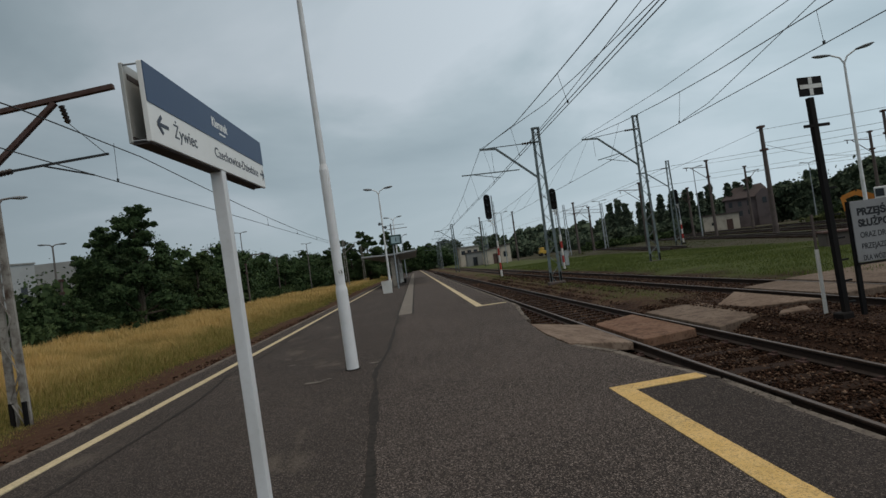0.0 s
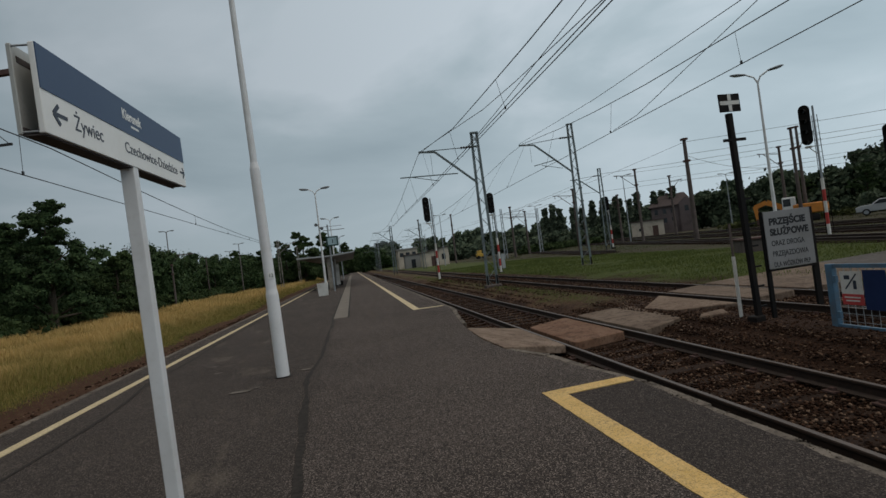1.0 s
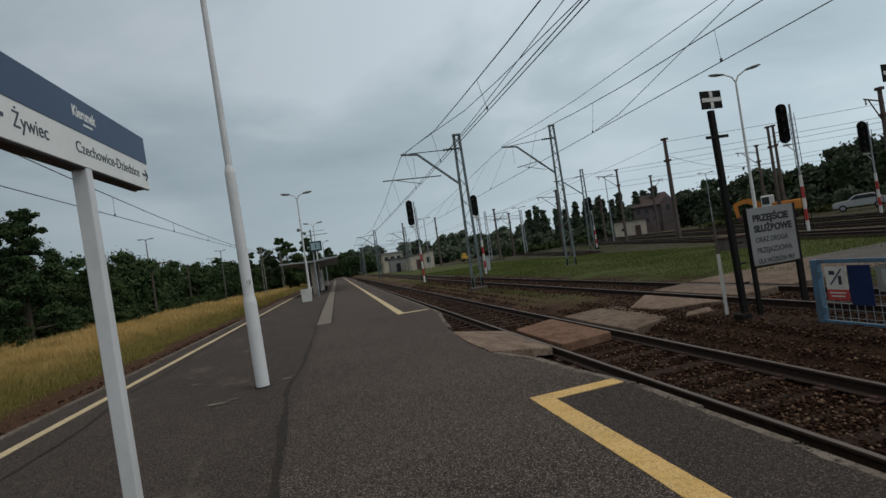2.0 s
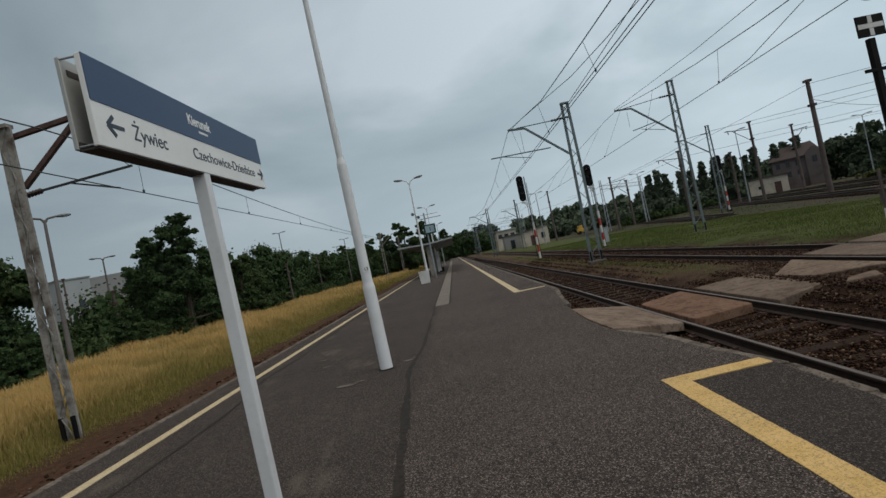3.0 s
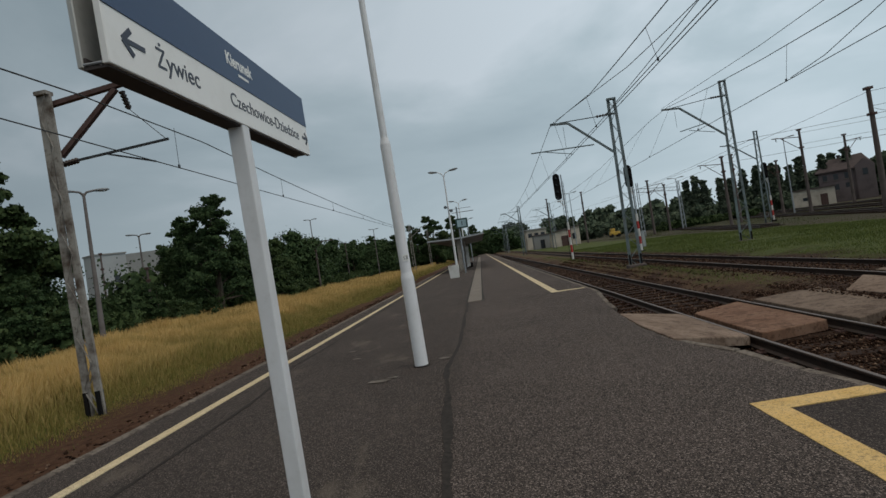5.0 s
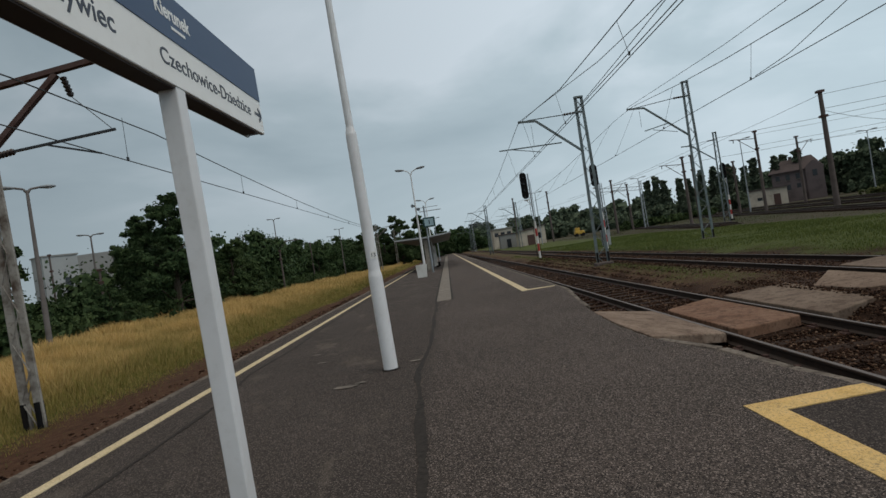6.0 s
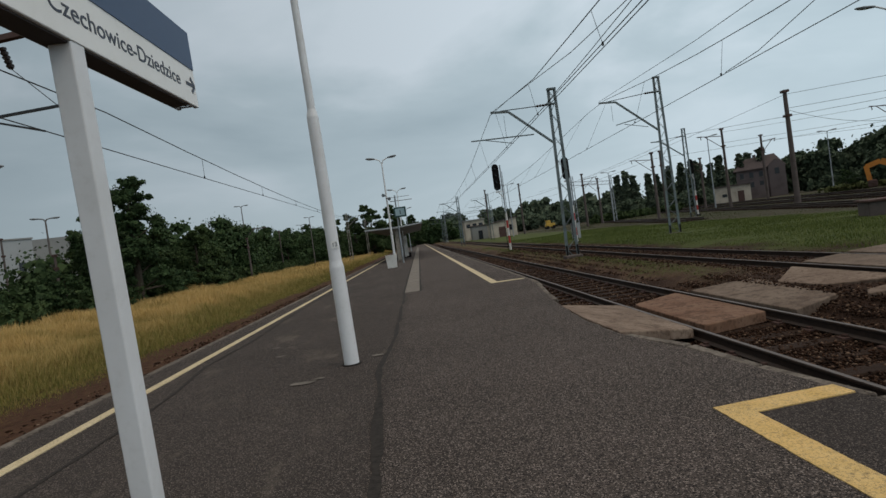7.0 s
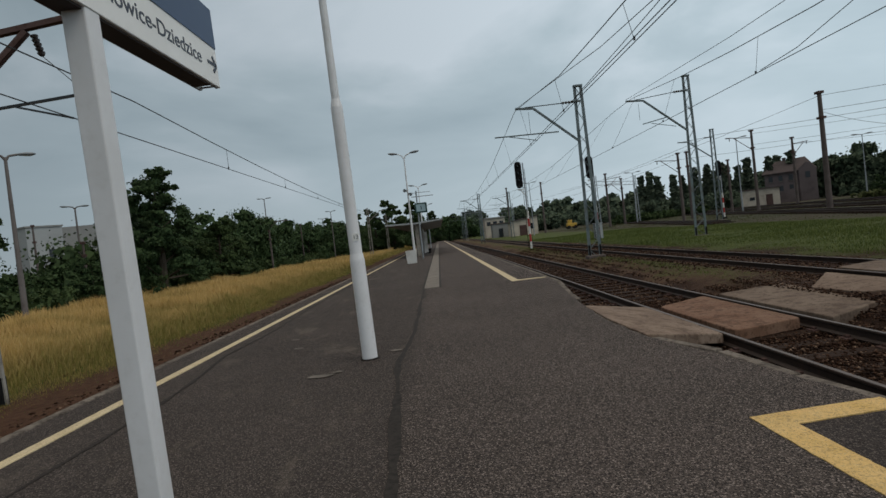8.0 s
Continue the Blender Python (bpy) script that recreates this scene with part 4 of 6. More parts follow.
def woods(name, label, line, depth, h, n, size, seed, mat):
    """A far belt of wood or scrub: clumps along a line, uneven on top."""
    rng = np.random.default_rng(seed)
    blobs = []
    for (x0, y0), (x1, y1) in zip(line[:-1], line[1:]):
        length = math.hypot(x1 - x0, y1 - y0)
        for k in range(max(2, int(length / (h * 0.15)))):
            f = rng.random()
            x, y = x0 + (x1 - x0) * f + rng.normal() * depth * 0.3, y0 + (y1 - y0) * f + rng.normal() * depth * 0.3
            hh = h * (0.60 + 0.44 * rng.random())
            r = hh * rng.uniform(0.24, 0.38)
            g = ground_z(x, y)
            blobs.append((x, y, g + hh - r, r, r, r * 0.9))
            blobs.append((x + rng.normal() * r, y + rng.normal() * r, g + hh * 0.38, r * 1.15, r * 1.15, hh * 0.36))
            for _ in range(4):
                q = rng.normal(size=3)
                q *= r / np.linalg.norm(q)
                t = r * rng.uniform(0.25, 0.55)
                blobs.append((x + q[0], y + q[1], g + hh - r + abs(q[2]), t, t, t * 0.75))
    v, f = leaf_quads(rng, blobs, n, size)
    # coarser inner foliage closes the belt
    inner = [(x, y, z, a * 0.62, b * 0.62, c * 0.62) for x, y, z, a, b, c in blobs]
    v2, f2 = leaf_quads(rng, inner, n // 3, size * 2.6)
    ob = new(name, quick_mesh(name, np.concatenate((v, v2)), np.concatenate((f, f2 + len(v))), mat))
    tagged(ob, label, "woods", kind="stuff")


woods("far_woods", "dark green belt of scrub behind the meadow", [(-27, 16), (-27, 58)], 4, 3.2, 46000, 0.09, 31, M_LEAF)
woods("far_woods", "tall dark trees crowding the meadow's corner", [(-29.5, 27), (-30, 31), (-29.6, 36)], 2.5, 9.0, 60000, 0.11, 52, M_LEAF)
woods("far_woods", "dense dark trees standing close together behind the meadow", [(-22.5, 47), (-24.0, 54), (-25, 64)], 3, 5.6, 56000, 0.085, 51, M_LEAF)
woods("far_woods", "dark green belt of trees behind the meadow", [(-27, 57), (-26, 72), (-25, 110), (-20, 150), (-14, 200)], 5, 8.2, 170000, 0.145, 38, M_LEAF)
woods("far_woods", "low bushes at the edge of the dry meadow", [(-19.5, 20), (-21, 40), (-21.5, 70), (-20, 120), (-14, 190)], 2.0, 2.0, 50000, 0.075, 32, M_LEAF2)
# the hill line, yard woods and far scrub carry haze in their leaf colour
woods("far_woods", "distant wooded hill line beyond the station", [(-14, 230), (8, 250), (35, 240), (60, 232), (85, 222), (120, 205), (150, 190)], 12, 11.0, 70000, 0.66, 33, M_HAZYFAR)
woods("far_woods", "dark woods beyond the freight yard", [(101, 118), (103, 104), (105, 90), (108, 72), (112, 50), (114, 28), (112, 0), (104, -30)], 7, 12.0, 120000, 0.40, 34, M_HAZYYARD)
woods("far_woods", "green trees behind the old brick house", [(93, 140), (98, 128), (102, 118)], 4, 9.5, 18000, 0.34, 41, M_HAZYYARD)
woods("far_woods", "scrub along the yard", [(94, 118), (96, 96), (92, 76), (88, 56), (86, 36), (84, 10)], 5, 3.0, 24000, 0.22, 35, M_HAZYYARD)
woods("far_woods", "low scrub behind the far tracks", [(20, 172), (34, 160), (50, 158), (66, 150), (84, 146)], 6, 4.5, 34000, 0.26, 36, M_HAZYFAR)
woods("far_woods", "low weedy bushes among the yard tracks", [(36, 104), (48, 112), (58, 116)], 3, 1.5, 9000, 0.14, 39, M_LEAF2)
woods("far_woods", "low weedy bushes along the yard bank", [(52, 66), (58, 50), (62, 36), (62, 20)], 2, 0.8, 12000, 0.09, 40, M_WEED)
woods("far_woods", "trees behind the platform's end", [(-10, 200), (0, 215), (8, 222), (16, 226)], 6, 11, 14000, 0.4, 37, M_LEAF)


def blades(name, label, x0, x1, y0, y1, n, h, w, seed, mat, edge=None, power=1.0):
    """Single grass blades, denser where the walk passes."""
    rng = np.random.default_rng(seed)
    y = y0 + (y1 - y0) * rng.random(n) ** power
    x = x0 + (x1 - x0) * rng.random(n)
    if edge:
        keep = x < edge + 0.35 * np.sin(y * 0.9) * np.sin(y * 0.37 + 1) + rng.normal(size=n) * 0.28
        x, y = x[keep], y[keep]
    n = len(x)
    tuft = rng.integers(0, max(1, n // 9), n)
    tx = rng.normal(size=n // 9 + 1) * 0.5
    g = np.array([ground_z(a, b) for a, b in zip(x, y)]) - 0.02
    far = np.clip((y - 12) / 60, 0, 1)
    patch = 0.72 + 0.35 * np.sin(x * 0.8 + 0.5 * np.sin(y * 0.5)) * np.sin(y * 0.33) + 0.12 * np.sin(y * 1.7 + x)
    hh = h * (0.45 + 0.75 * rng.random(n)) * patch
    if edge:
        hh *= np.clip((edge + 0.5 - x) / 2.6, 0.15, 1.0)
    ww = w * (0.6 + 0.8 * rng.random(n)) * (1 + 2.2 * far)
    a = rng.random(n) * math.tau
    lean = rng.normal(size=(n, 2)) * 0.13 * hh[:, None]
    lean[:, 0] += tx[tuft] * 0.10 * hh
    dx, dy = np.cos(a) * ww, np.sin(a) * ww
    p0 = np.stack((x - dx, y - dy, g), -1)
    p1 = np.stack((x + dx, y + dy, g), -1)
    p2 = np.stack((x + dx * 0.8 + lean[:, 0] * 0.4, y + dy * 0.8 + lean[:, 1] * 0.4, g + hh * 0.6), -1)
    p3 = np.stack((x + lean[:, 0], y + lean[:, 1], g + hh), -1)
    v = np.stack((p0, p1, p2, p3), 1).reshape(-1, 3)
    ob = new(name, quick_mesh(name, v, np.arange(4 * n).reshape(n, 4), mat))
    tagged(ob, label, "grass", kind="stuff")


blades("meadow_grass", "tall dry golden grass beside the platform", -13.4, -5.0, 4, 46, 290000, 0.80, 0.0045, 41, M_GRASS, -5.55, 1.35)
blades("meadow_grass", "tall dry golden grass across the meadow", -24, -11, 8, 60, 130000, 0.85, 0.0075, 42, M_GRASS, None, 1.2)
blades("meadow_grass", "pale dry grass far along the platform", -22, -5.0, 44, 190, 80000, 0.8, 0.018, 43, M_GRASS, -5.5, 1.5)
blades("weed_grass", "green weeds along the foot of the dry meadow", -6.9, -5.0, 4, 60, 22000, 0.42, 0.006, 48, M_LAWN, -5.35, 1.3)
blades("weed_grass", "sparse short weeds on the brown earth strip", -5.5, -3.2, 4, 60, 4500, 0.15, 0.005, 44, M_LAWN, -3.9, 1.2)
blades("yard_grass", "rough green grass beyond the second track", 13.4, 25, 10, 70, 95000, 0.14, 0.009, 45, M_LAWN, None, 1.2)
blades("yard_grass", "thin green weeds between the tracks", 8.6, 10.0, 15.5, 60, 9000, 0.075, 0.006, 46, M_LAWN, None, 1.5)
blades("yard_grass", "weeds among the yard tracks", 26, 62, 20, 120, 42000, 0.09, 0.014, 47, M_WEED, None, 1.0)

# ---- direction sign on the platform ----


def build_direction_sign():
    ob = thing("direction_sign", "white and blue station direction sign on a square white post", "sign", (1.272, 5.342, 0), 0, rx=1.9, ry=-0.55)
    y0, y1, zb, zm, zt = -1.012, 1.040, 2.372, 2.570, 2.775
    xf, xb, half = 0.044, -0.060, 0.040
    yc, zc = (y0 + y1) / 2, (zb + zt) / 2
    shape("post", M_WHITE, ob, lambda bm: (box(bm, (0, 0, 1.18), (2 * half, 2 * half, 2.40)), soften(bm, 0.006)), "square white painted post")
    shape("base_plate", M_WHITE, ob, lambda bm: (box(bm, (0, 0, 0.008), (0.20, 0.20, 0.016)), soften(bm, 0.004, 1)))
    for bx in (-0.075, 0.075):
        for by in (-0.075, 0.075):
            shape("bolt", M_GALV, ob, lambda bm: (tube(bm, (bx, by, 0.014), (bx, by, 0.026), 0.014, 0.014, 6), tube(bm, (bx, by, 0.014), (bx, by, 0.042), 0.007, 0.007, 6)))
    front = shape("front_panel", M_PANEL, ob, lambda bm: (box(bm, (xf - 0.013, yc, zc), (0.026, y1 - y0, zt - zb)), soften(bm, 0.003, 1)), "white sheet with dark lettering")
    shape("blue_band", M_BLUE, front, lambda bm: box(bm, (xf + 0.001, yc, (zm + zt) / 2), (0.006, y1 - y0 - 0.004, zt - zm - 0.002)), "deep blue upper band")
    back = shape("back_panel", M_GREYCASE, ob, lambda bm: (box(bm, (xb, yc + 0.004, zc), (0.020, y1 - y0, zt - zb)), soften(bm, 0.003, 1)), "grey rear panel")
    shape("slot", M_UNDER, back, lambda bm: box(bm, (xb + 0.011, y0 + 0.13, zt - 0.062), (0.004, 0.19, 0.028)))
    # open box between the two sheets: channel below, ribs on the post, flat strip above
    shape("bottom_channel", M_UNDER, ob, lambda bm: (box(bm, ((xf + xb) / 2 - 0.003, yc - 0.045, zb - 0.004), (xf - xb - 0.020, y1 - y0 - 0.11, 0.008)), box(bm, (xb + 0.014, yc - 0.045, zb + 0.014), (0.008, y1 - y0 - 0.11, 0.036)), box(bm, (xf - 0.031, yc - 0.045, zb + 0.014), (0.008, y1 - y0 - 0.11, 0.036))), "dark underside channel")
    shape("top_channel", M_GREYCASE, ob, lambda bm: box(bm, ((xf + xb) / 2 - 0.003, yc, zt - 0.05), (xf - xb - 0.026, y1 - y0 - 0.30, 0.012)))
    shape("inner_box", M_GREYCASE, ob, lambda bm: box(bm, ((xf + xb) / 2 - 0.003, yc + 0.05, zc - 0.01), (xf - xb - 0.03, (y1 - y0) * 0.82, (zt - zb) * 0.74)))
    for yy in (y0 + 0.010, y1 - 0.010):
        for zz in (zt - 0.012, zb + 0.010):
            shape("spacer_rod", M_GALV, ob, lambda bm: tube(bm, (xb, yy, zz), (xf - 0.010, yy, zz), 0.005, 0.005, 8))
    for xx in (xb + 0.004, xf - 0.016):
        shape("end_bracket", M_GALV, ob, lambda bm: beam(bm, (xx, y1 - 0.10, zb + 0.004), (xx, y1 - 0.008, zb + 0.004), 0.008, 0.014))

    def face(y, z, out=0.0005):
        return Matrix(((0, 0, 1, xf + out), (1, 0, 0, y), (0, 1, 0, z), (0, 0, 0, 1)))
    text_part("lettering", "Żywiec", 0.105, M_INK, front, face(y0 + 0.275, zb + 0.073), 0.31, 0.0006)
    text_part("lettering", "Czechowice-Dziedzice", 0.094, M_INK, front, face(y0 + 0.872, zb + 0.076), 0.985, 0.0004)
    text_part("lettering", "Kierunek", 0.088, M_PANEL, front, face(y0 + 0.885, zm + 0.086, 0.0042), 0.30, 0.0022)
    shape("small_bar", M_PANEL, front, lambda bm: box(bm, (xf + 0.0045, y0 + 1.065, zm + 0.056), (0.002, 0.12, 0.013)))
    # arrows pointing both ways
    for ya, sgn, s in ((y0 + 0.148, -1, 1.0), (y1 - 0.072, 1, 0.85)):
        def arrow(bm, ya=ya, sgn=sgn, s=s):
            za = zb + 0.107
            beam(bm, (xf + 0.001, ya - sgn * 0.06 * s, za), (xf + 0.001, ya + sgn * 0.055 * s, za), 0.004, 0.018 * s)
            for q in (-1, 1):
                beam(bm, (xf + 0.001, ya + sgn * 0.062 * s, za), (xf + 0.001, ya + sgn * 0.012 * s, za + q * 0.045 * s), 0.004, 0.020 * s)
        shape("arrow", M_INK, front, arrow)


build_direction_sign()

# ---- lamps ----


def lamp_head(ob, base, tip, name="lamp_head"):
    """A slim luminaire on its arm."""
    b, t = Vector(base), Vector(tip)
    d = (t - b).normalized()
    side = d.cross(Vector((0, 0, 1))).normalized()

    def body(bm):
        rings = []
        for f, w, h in ((0, 0.05, 0.045), (0.15, 0.11, 0.060), (0.5, 0.15, 0.078), (0.85, 0.13, 0.060), (1, 0.05, 0.025)):
            c = b.lerp(t, f)
            rings.append([bm.verts.new(c + side * w * math.cos(a) + Vector((0, 0, 1)) * h * math.sin(a)) for a in [k * math.tau / 10 for k in range(10)]])
        for p, q in zip(rings[:-1], rings[1:]):
            for k in range(10):
                bm.faces.new((p[k], p[(k + 1) % 10], q[(k + 1) % 10], q[k]))
        bm.faces.new(rings[0])
        bm.faces.new(rings[-1])
        bmesh.ops.recalc_face_normals(bm, faces=bm.faces[:])
    head = shape(name, M_LAMPHEAD, ob, body, "grey streamlined lamp head", True)

    def lens(bm):
        c = b.lerp(t, 0.58) - Vector((0, 0, 0.055))
        m = Matrix.Translation(c) @ d.to_track_quat("X", "Z").to_matrix().to_4x4() @ Matrix.Diagonal(((t - b).length * 0.3, 0.1, 0.035, 1))
        bmesh.ops.create_uvsphere(bm, u_segments=10, v_segments=6, radius=1, matrix=m)
    shape("lens", M_LENS, head, lens, "pale lens", True)


def lamp_post(label, at, h, mat, reach=1.0, rise=0.35, rz=0.0, r=0.07, group="lamp posts", single=False, ry=0.0):
    ob = thing("lamp_post", label, "lamp post", at, rz, group, ry=ry)
    shape("pole", mat, ob, lambda bm: (tube(bm, (0, 0, 0), (0, 0, h * 0.35), r, r * 0.9, 12), tube(bm, (0, 0, h * 0.35), (0, 0, h), r * 0.82, r * 0.5, 12)), "", True)
    for s in ((1,) if single else (-1, 1)):
        shape("arm", mat, ob, lambda bm: wire_path(bm, [Vector((0, 0, h - 0.15)), Vector((s * reach * 0.12, 0, h + rise * 0.35)), Vector((s * reach * 0.45, 0, h + rise * 0.8))], r * 0.4, 8), "", True)
        lamp_head(ob, (s * reach * 0.42, 0, h + rise * 0.78), (s * (reach + 0.05), 0, h + rise))
    return ob


def near_lamp():
    ob = lamp_post("tall white-painted lamp post with a stepped tube on the asphalt", (1.255, 10.58, 0), 8.3, M_POLE, ry=-0.95, r=0.07)
    shape("lower_tube", M_WHITE, ob, lambda bm: tube(bm, (0, 0, 0), (0, 0, 1.33), 0.102, 0.098, 20), "thicker white lower tube", True)
    shape("collar", M_WHITE, ob, lambda bm: tube(bm, (0, 0, 1.33), (0, 0, 1.41), 0.0975, 0.084, 20, False), "", True)
    shape("middle_tube", M_WHITE, ob, lambda bm: (tube(bm, (0, 0, 1.4), (0, 0, 3.36), 0.082, 0.078, 18), tube(bm, (0, 0, 3.36), (0, 0, 3.46), 0.078, 0.058, 18)), "", True)
    shape("footing", M_TAR, ob, lambda bm: tube(bm, (0, 0, -0.05), (0, 0, 0.014), 0.135, 0.13, 16))
    tag = shape("number_tag", M_PANEL, ob, lambda bm: box(bm, (0.03, -0.081, 1.63), (0.085, 0.008, 0.10)), "small pale number tag")
    text_part("numeral", "13", 0.075, M_INK, tag, Matrix(((1, 0, 0, -0.005), (0, 0, -1, -0.0865), (0, 1, 0, 1.605), (0, 0, 0, 1))), 0.07)


near_lamp()
lamp2 = lamp_post("white twin-headed lamp post beside the waste bin", (0.62, 39.8, 0), 7.15, M_POLE, 1.0, 0.35, 0, 0.085, "platform lamps")
shape("loudspeaker", M_LAMPHEAD, lamp2, lambda bm: (tube(bm, (0.05, -0.1, 4.7), (0.2, -0.35, 4.6), 0.04, 0.12, 10), tube(bm, (-0.05, 0.1, 4.9), (-0.2, -0.2, 4.9), 0.04, 0.12, 10)), "grey horn loudspeaker")
lamp_post("white twin-headed lamp post along the platform", (0.75, 62, 0), 7.15, M_POLE, 1.0, 0.35, 0, 0.085, "platform lamps")
lamp_post("grey twin-headed lamp post along the platform", (0.9, 96, 0), 7.15, M_GALV, 1.0, 0.35, 0, 0.085, "platform lamps")
for x, y, h, rz, lab in ((-15.4, 26.2, 7.6, 36, "weathered grey concrete lamp post standing in the dry grass"), (-28.6, 50.0, 8.3, 33, "grey twin-headed lamp post among the bushes"),
                         (-23.2, 84.6, 10.9, 5, "tall dark lamp post on the meadow"), (-29.5, 87.7, 9.3, 5, "grey twin-headed lamp post among the bushes"),
                         (-18.7, 111.5, 9.8, 5, "far grey twin-headed lamp post"), (-24, 128, 9.5, 5, "far grey twin-headed lamp post")):
    post = lamp_post(lab, (x, y, ground_z(x, y) - 0.05), h, M_POSTGREY, 1.0, 0.15, rz, 0.12, "meadow lamps")
    if h == 10.9:
        shape("cross_beam", M_CONCPOLE, post, lambda bm: (beam(bm, (-3.2, 0, 7.4), (3.2, 0, 7.4), 0.12, 0.16), beam(bm, (-0.1, 0, 6.2), (1.6, 0, 7.4), 0.1, 0.1)), "steel cross beam with a brace")
lamp_post("tall galvanised twin-headed lamp post by the yard road", (25.4, 27.2, ground_z(25.4, 27.2)), 9.0, M_POLE, 1.25, 0.55, -30, 0.10, "yard lamps")
for x, y, h in ((44.7, 77.3, 10.2), (37.4, 97.2, 8.8), (20.0, 102, 9.6), (66, 82, 9.0)):
    lamp_post("thin grey twin-headed lamp post in the freight yard", (x, y, ground_z(x, y) - 0.05), h, M_GALV, 1.3, 0.2, -20, 0.10, "yard lamps")


def waste_bin(x, y):
    ob = thing("waste_bin", "white concrete waste bin at a lamp post", "waste bin", (x, y, 0))

    def body(bm):
        for z0, z1, a, b in ((0, 0.85, 0.30, 0.36),):
            v = [bm.verts.new((sx * a, sy * a, z0)) for sx, sy in ((-1, -1), (1, -1), (1, 1), (-1, 1))]
            w = [bm.verts.new((sx * b, sy * b, z1)) for sx, sy in ((-1, -1), (1, -1), (1, 1), (-1, 1))]
            u = [bm.verts.new((sx * (b - 0.05), sy * (b - 0.05), z1)) for sx, sy in ((-1, -1), (1, -1), (1, 1), (-1, 1))]
            t = [bm.verts.new((sx * (a - 0.03), sy * (a - 0.03), 0.1)) for sx, sy in ((-1, -1), (1, -1), (1, 1), (-1, 1))]
            bm.faces.new(v[::-1])
            bm.faces.new(t)
            for p, q in ((v, w), (w, u), (u, t)):
                for k in range(4):
                    bm.faces.new((p[k], p[(k + 1) % 4], q[(k + 1) % 4], q[k]))
        bmesh.ops.recalc_face_normals(bm, faces=bm.faces[:])
    shape("body", M_SIGWHITE, ob, body)
    shape("liner", M_TYRE, ob, lambda bm: box(bm, (0, 0, 0.55), (0.5, 0.5, 0.3)), "dark liner")


waste_bin(0.42, 39.1)


def shelter():
    ob = thing("platform_shelter", "long low platform shelter with a pale butterfly roof", "shelter", (0.3, 50.5, 0))
    L = 34

    def roof(bm):
        prism(bm, [(-2.5, 0, 2.98), (0.2, 0, 2.90), (2.6, 0, 3.06), (2.6, 0, 3.18), (0.2, 0, 3.03), (-2.5, 0, 3.11)], (0, L, 0))
    shape("roof", M_SHELTER, ob, roof, "pale sheet roof folded to the middle")
    for k in range(8):
        shape("pillar", M_CONC, ob, lambda bm: (box(bm, (0.2, 0.6 + k * 4.6, 1.42), (0.34, 0.34, 2.84)), soften(bm, 0.02, 1)))
    for k in range(3):
        shape("screen_wall", M_POSTGREY, ob, lambda bm: box(bm, (0.2, 3 + k * 9.2, 1.2), (0.12, 3.6, 1.9)), "grey screen wall")
    shape("notice_case", M_SIGWHITE, ob, lambda bm: box(bm, (0.75, 6, 1.2), (0.34, 0.12, 2.0)), "white notice case")
    shape("bench", M_BLACK, ob, lambda bm: (box(bm, (0.9, 9, 0.45), (0.5, 2.2, 0.06)), box(bm, (0.9, 8.2, 0.22), (0.4, 0.06, 0.44)), box(bm, (0.9, 9.8, 0.22), (0.4, 0.06, 0.44))), "dark bench")


shelter()


def info_display():
    ob = thing("information_display", "dark green departure display on a pole", "display", (1.0, 45, 0))
    shape("pole", M_GALV, ob, lambda bm: tube(bm, (0, 0, 0), (0, 0, 5.3), 0.07, 0.06, 10))
    shape("case", M_DARKGREEN, ob, lambda bm: (box(bm, (0.25, -0.12, 3.95), (0.95, 0.16, 0.78)), soften(bm, 0.02, 1)))
    shape("screen", M_SCREEN, ob, lambda bm: box(bm, (0.25, -0.205, 3.95), (0.7, 0.012, 0.55)), "pale blue screen")
    shape("numeral_bar", M_INK, ob, lambda bm: box(bm, (0.27, -0.214, 3.95), (0.07, 0.006, 0.3)))
    shape("cross_arm", M_GALV, ob, lambda bm: (tube(bm, (-0.4, 0, 4.85), (1.3, 0, 4.85), 0.03, 0.03, 8), tube(bm, (-0.3, 0, 5.15), (1.1, 0, 5.15), 0.02, 0.02, 8)))


info_display()

# ---- overhead line ----


def lattice(ob, h, w0, w1, d, mat, legs=0.045, pitch=0.5, name="leg", footing=True, foot=0.0):
    """Two channel legs joined by zigzag lacing, on a footing."""
    for s in (-1, 1):
        shape(name, mat, ob, lambda bm: beam(bm, (s * w0 / 2, 0, -0.2), (s * w1 / 2, 0, h), legs, d))
    n = int(h / pitch)

    for k in range(n):
        z0, z1 = k * h / n, (k + 1) * h / n
        a0, a1 = (w0 + (w1 - w0) * z0 / h) / 2, (w0 + (w1 - w0) * z1 / h) / 2
        s = 1 if k % 2 else -1
        for q in (-d * 0.42, d * 0.42):
            shape("lacing_bar", mat, ob, lambda bm: beam(bm, (-s * a0, q, z0), (s * a1, q, z1), 0.032, 0.010))
    shape("cap", mat, ob, lambda bm: box(bm, (0, 0, h + 0.03), (w1 + 0.12, d + 0.06, 0.08)))
    if footing:
        shape("footing", M_CONCPOLE, ob, lambda bm: (box(bm, (0, 0, -0.14 + foot), (w0 + 0.3, 0.5, 0.42)), soften(bm, 0.03, 1)), "dull concrete footing")
    for s in (-1, 1):
        shape("leg_foot", M_BLACK, ob, lambda bm: box(bm, (s * w0 / 2, 0, 0.22 + foot), (legs + 0.02, d + 0.02, 0.62)), "black painted foot")


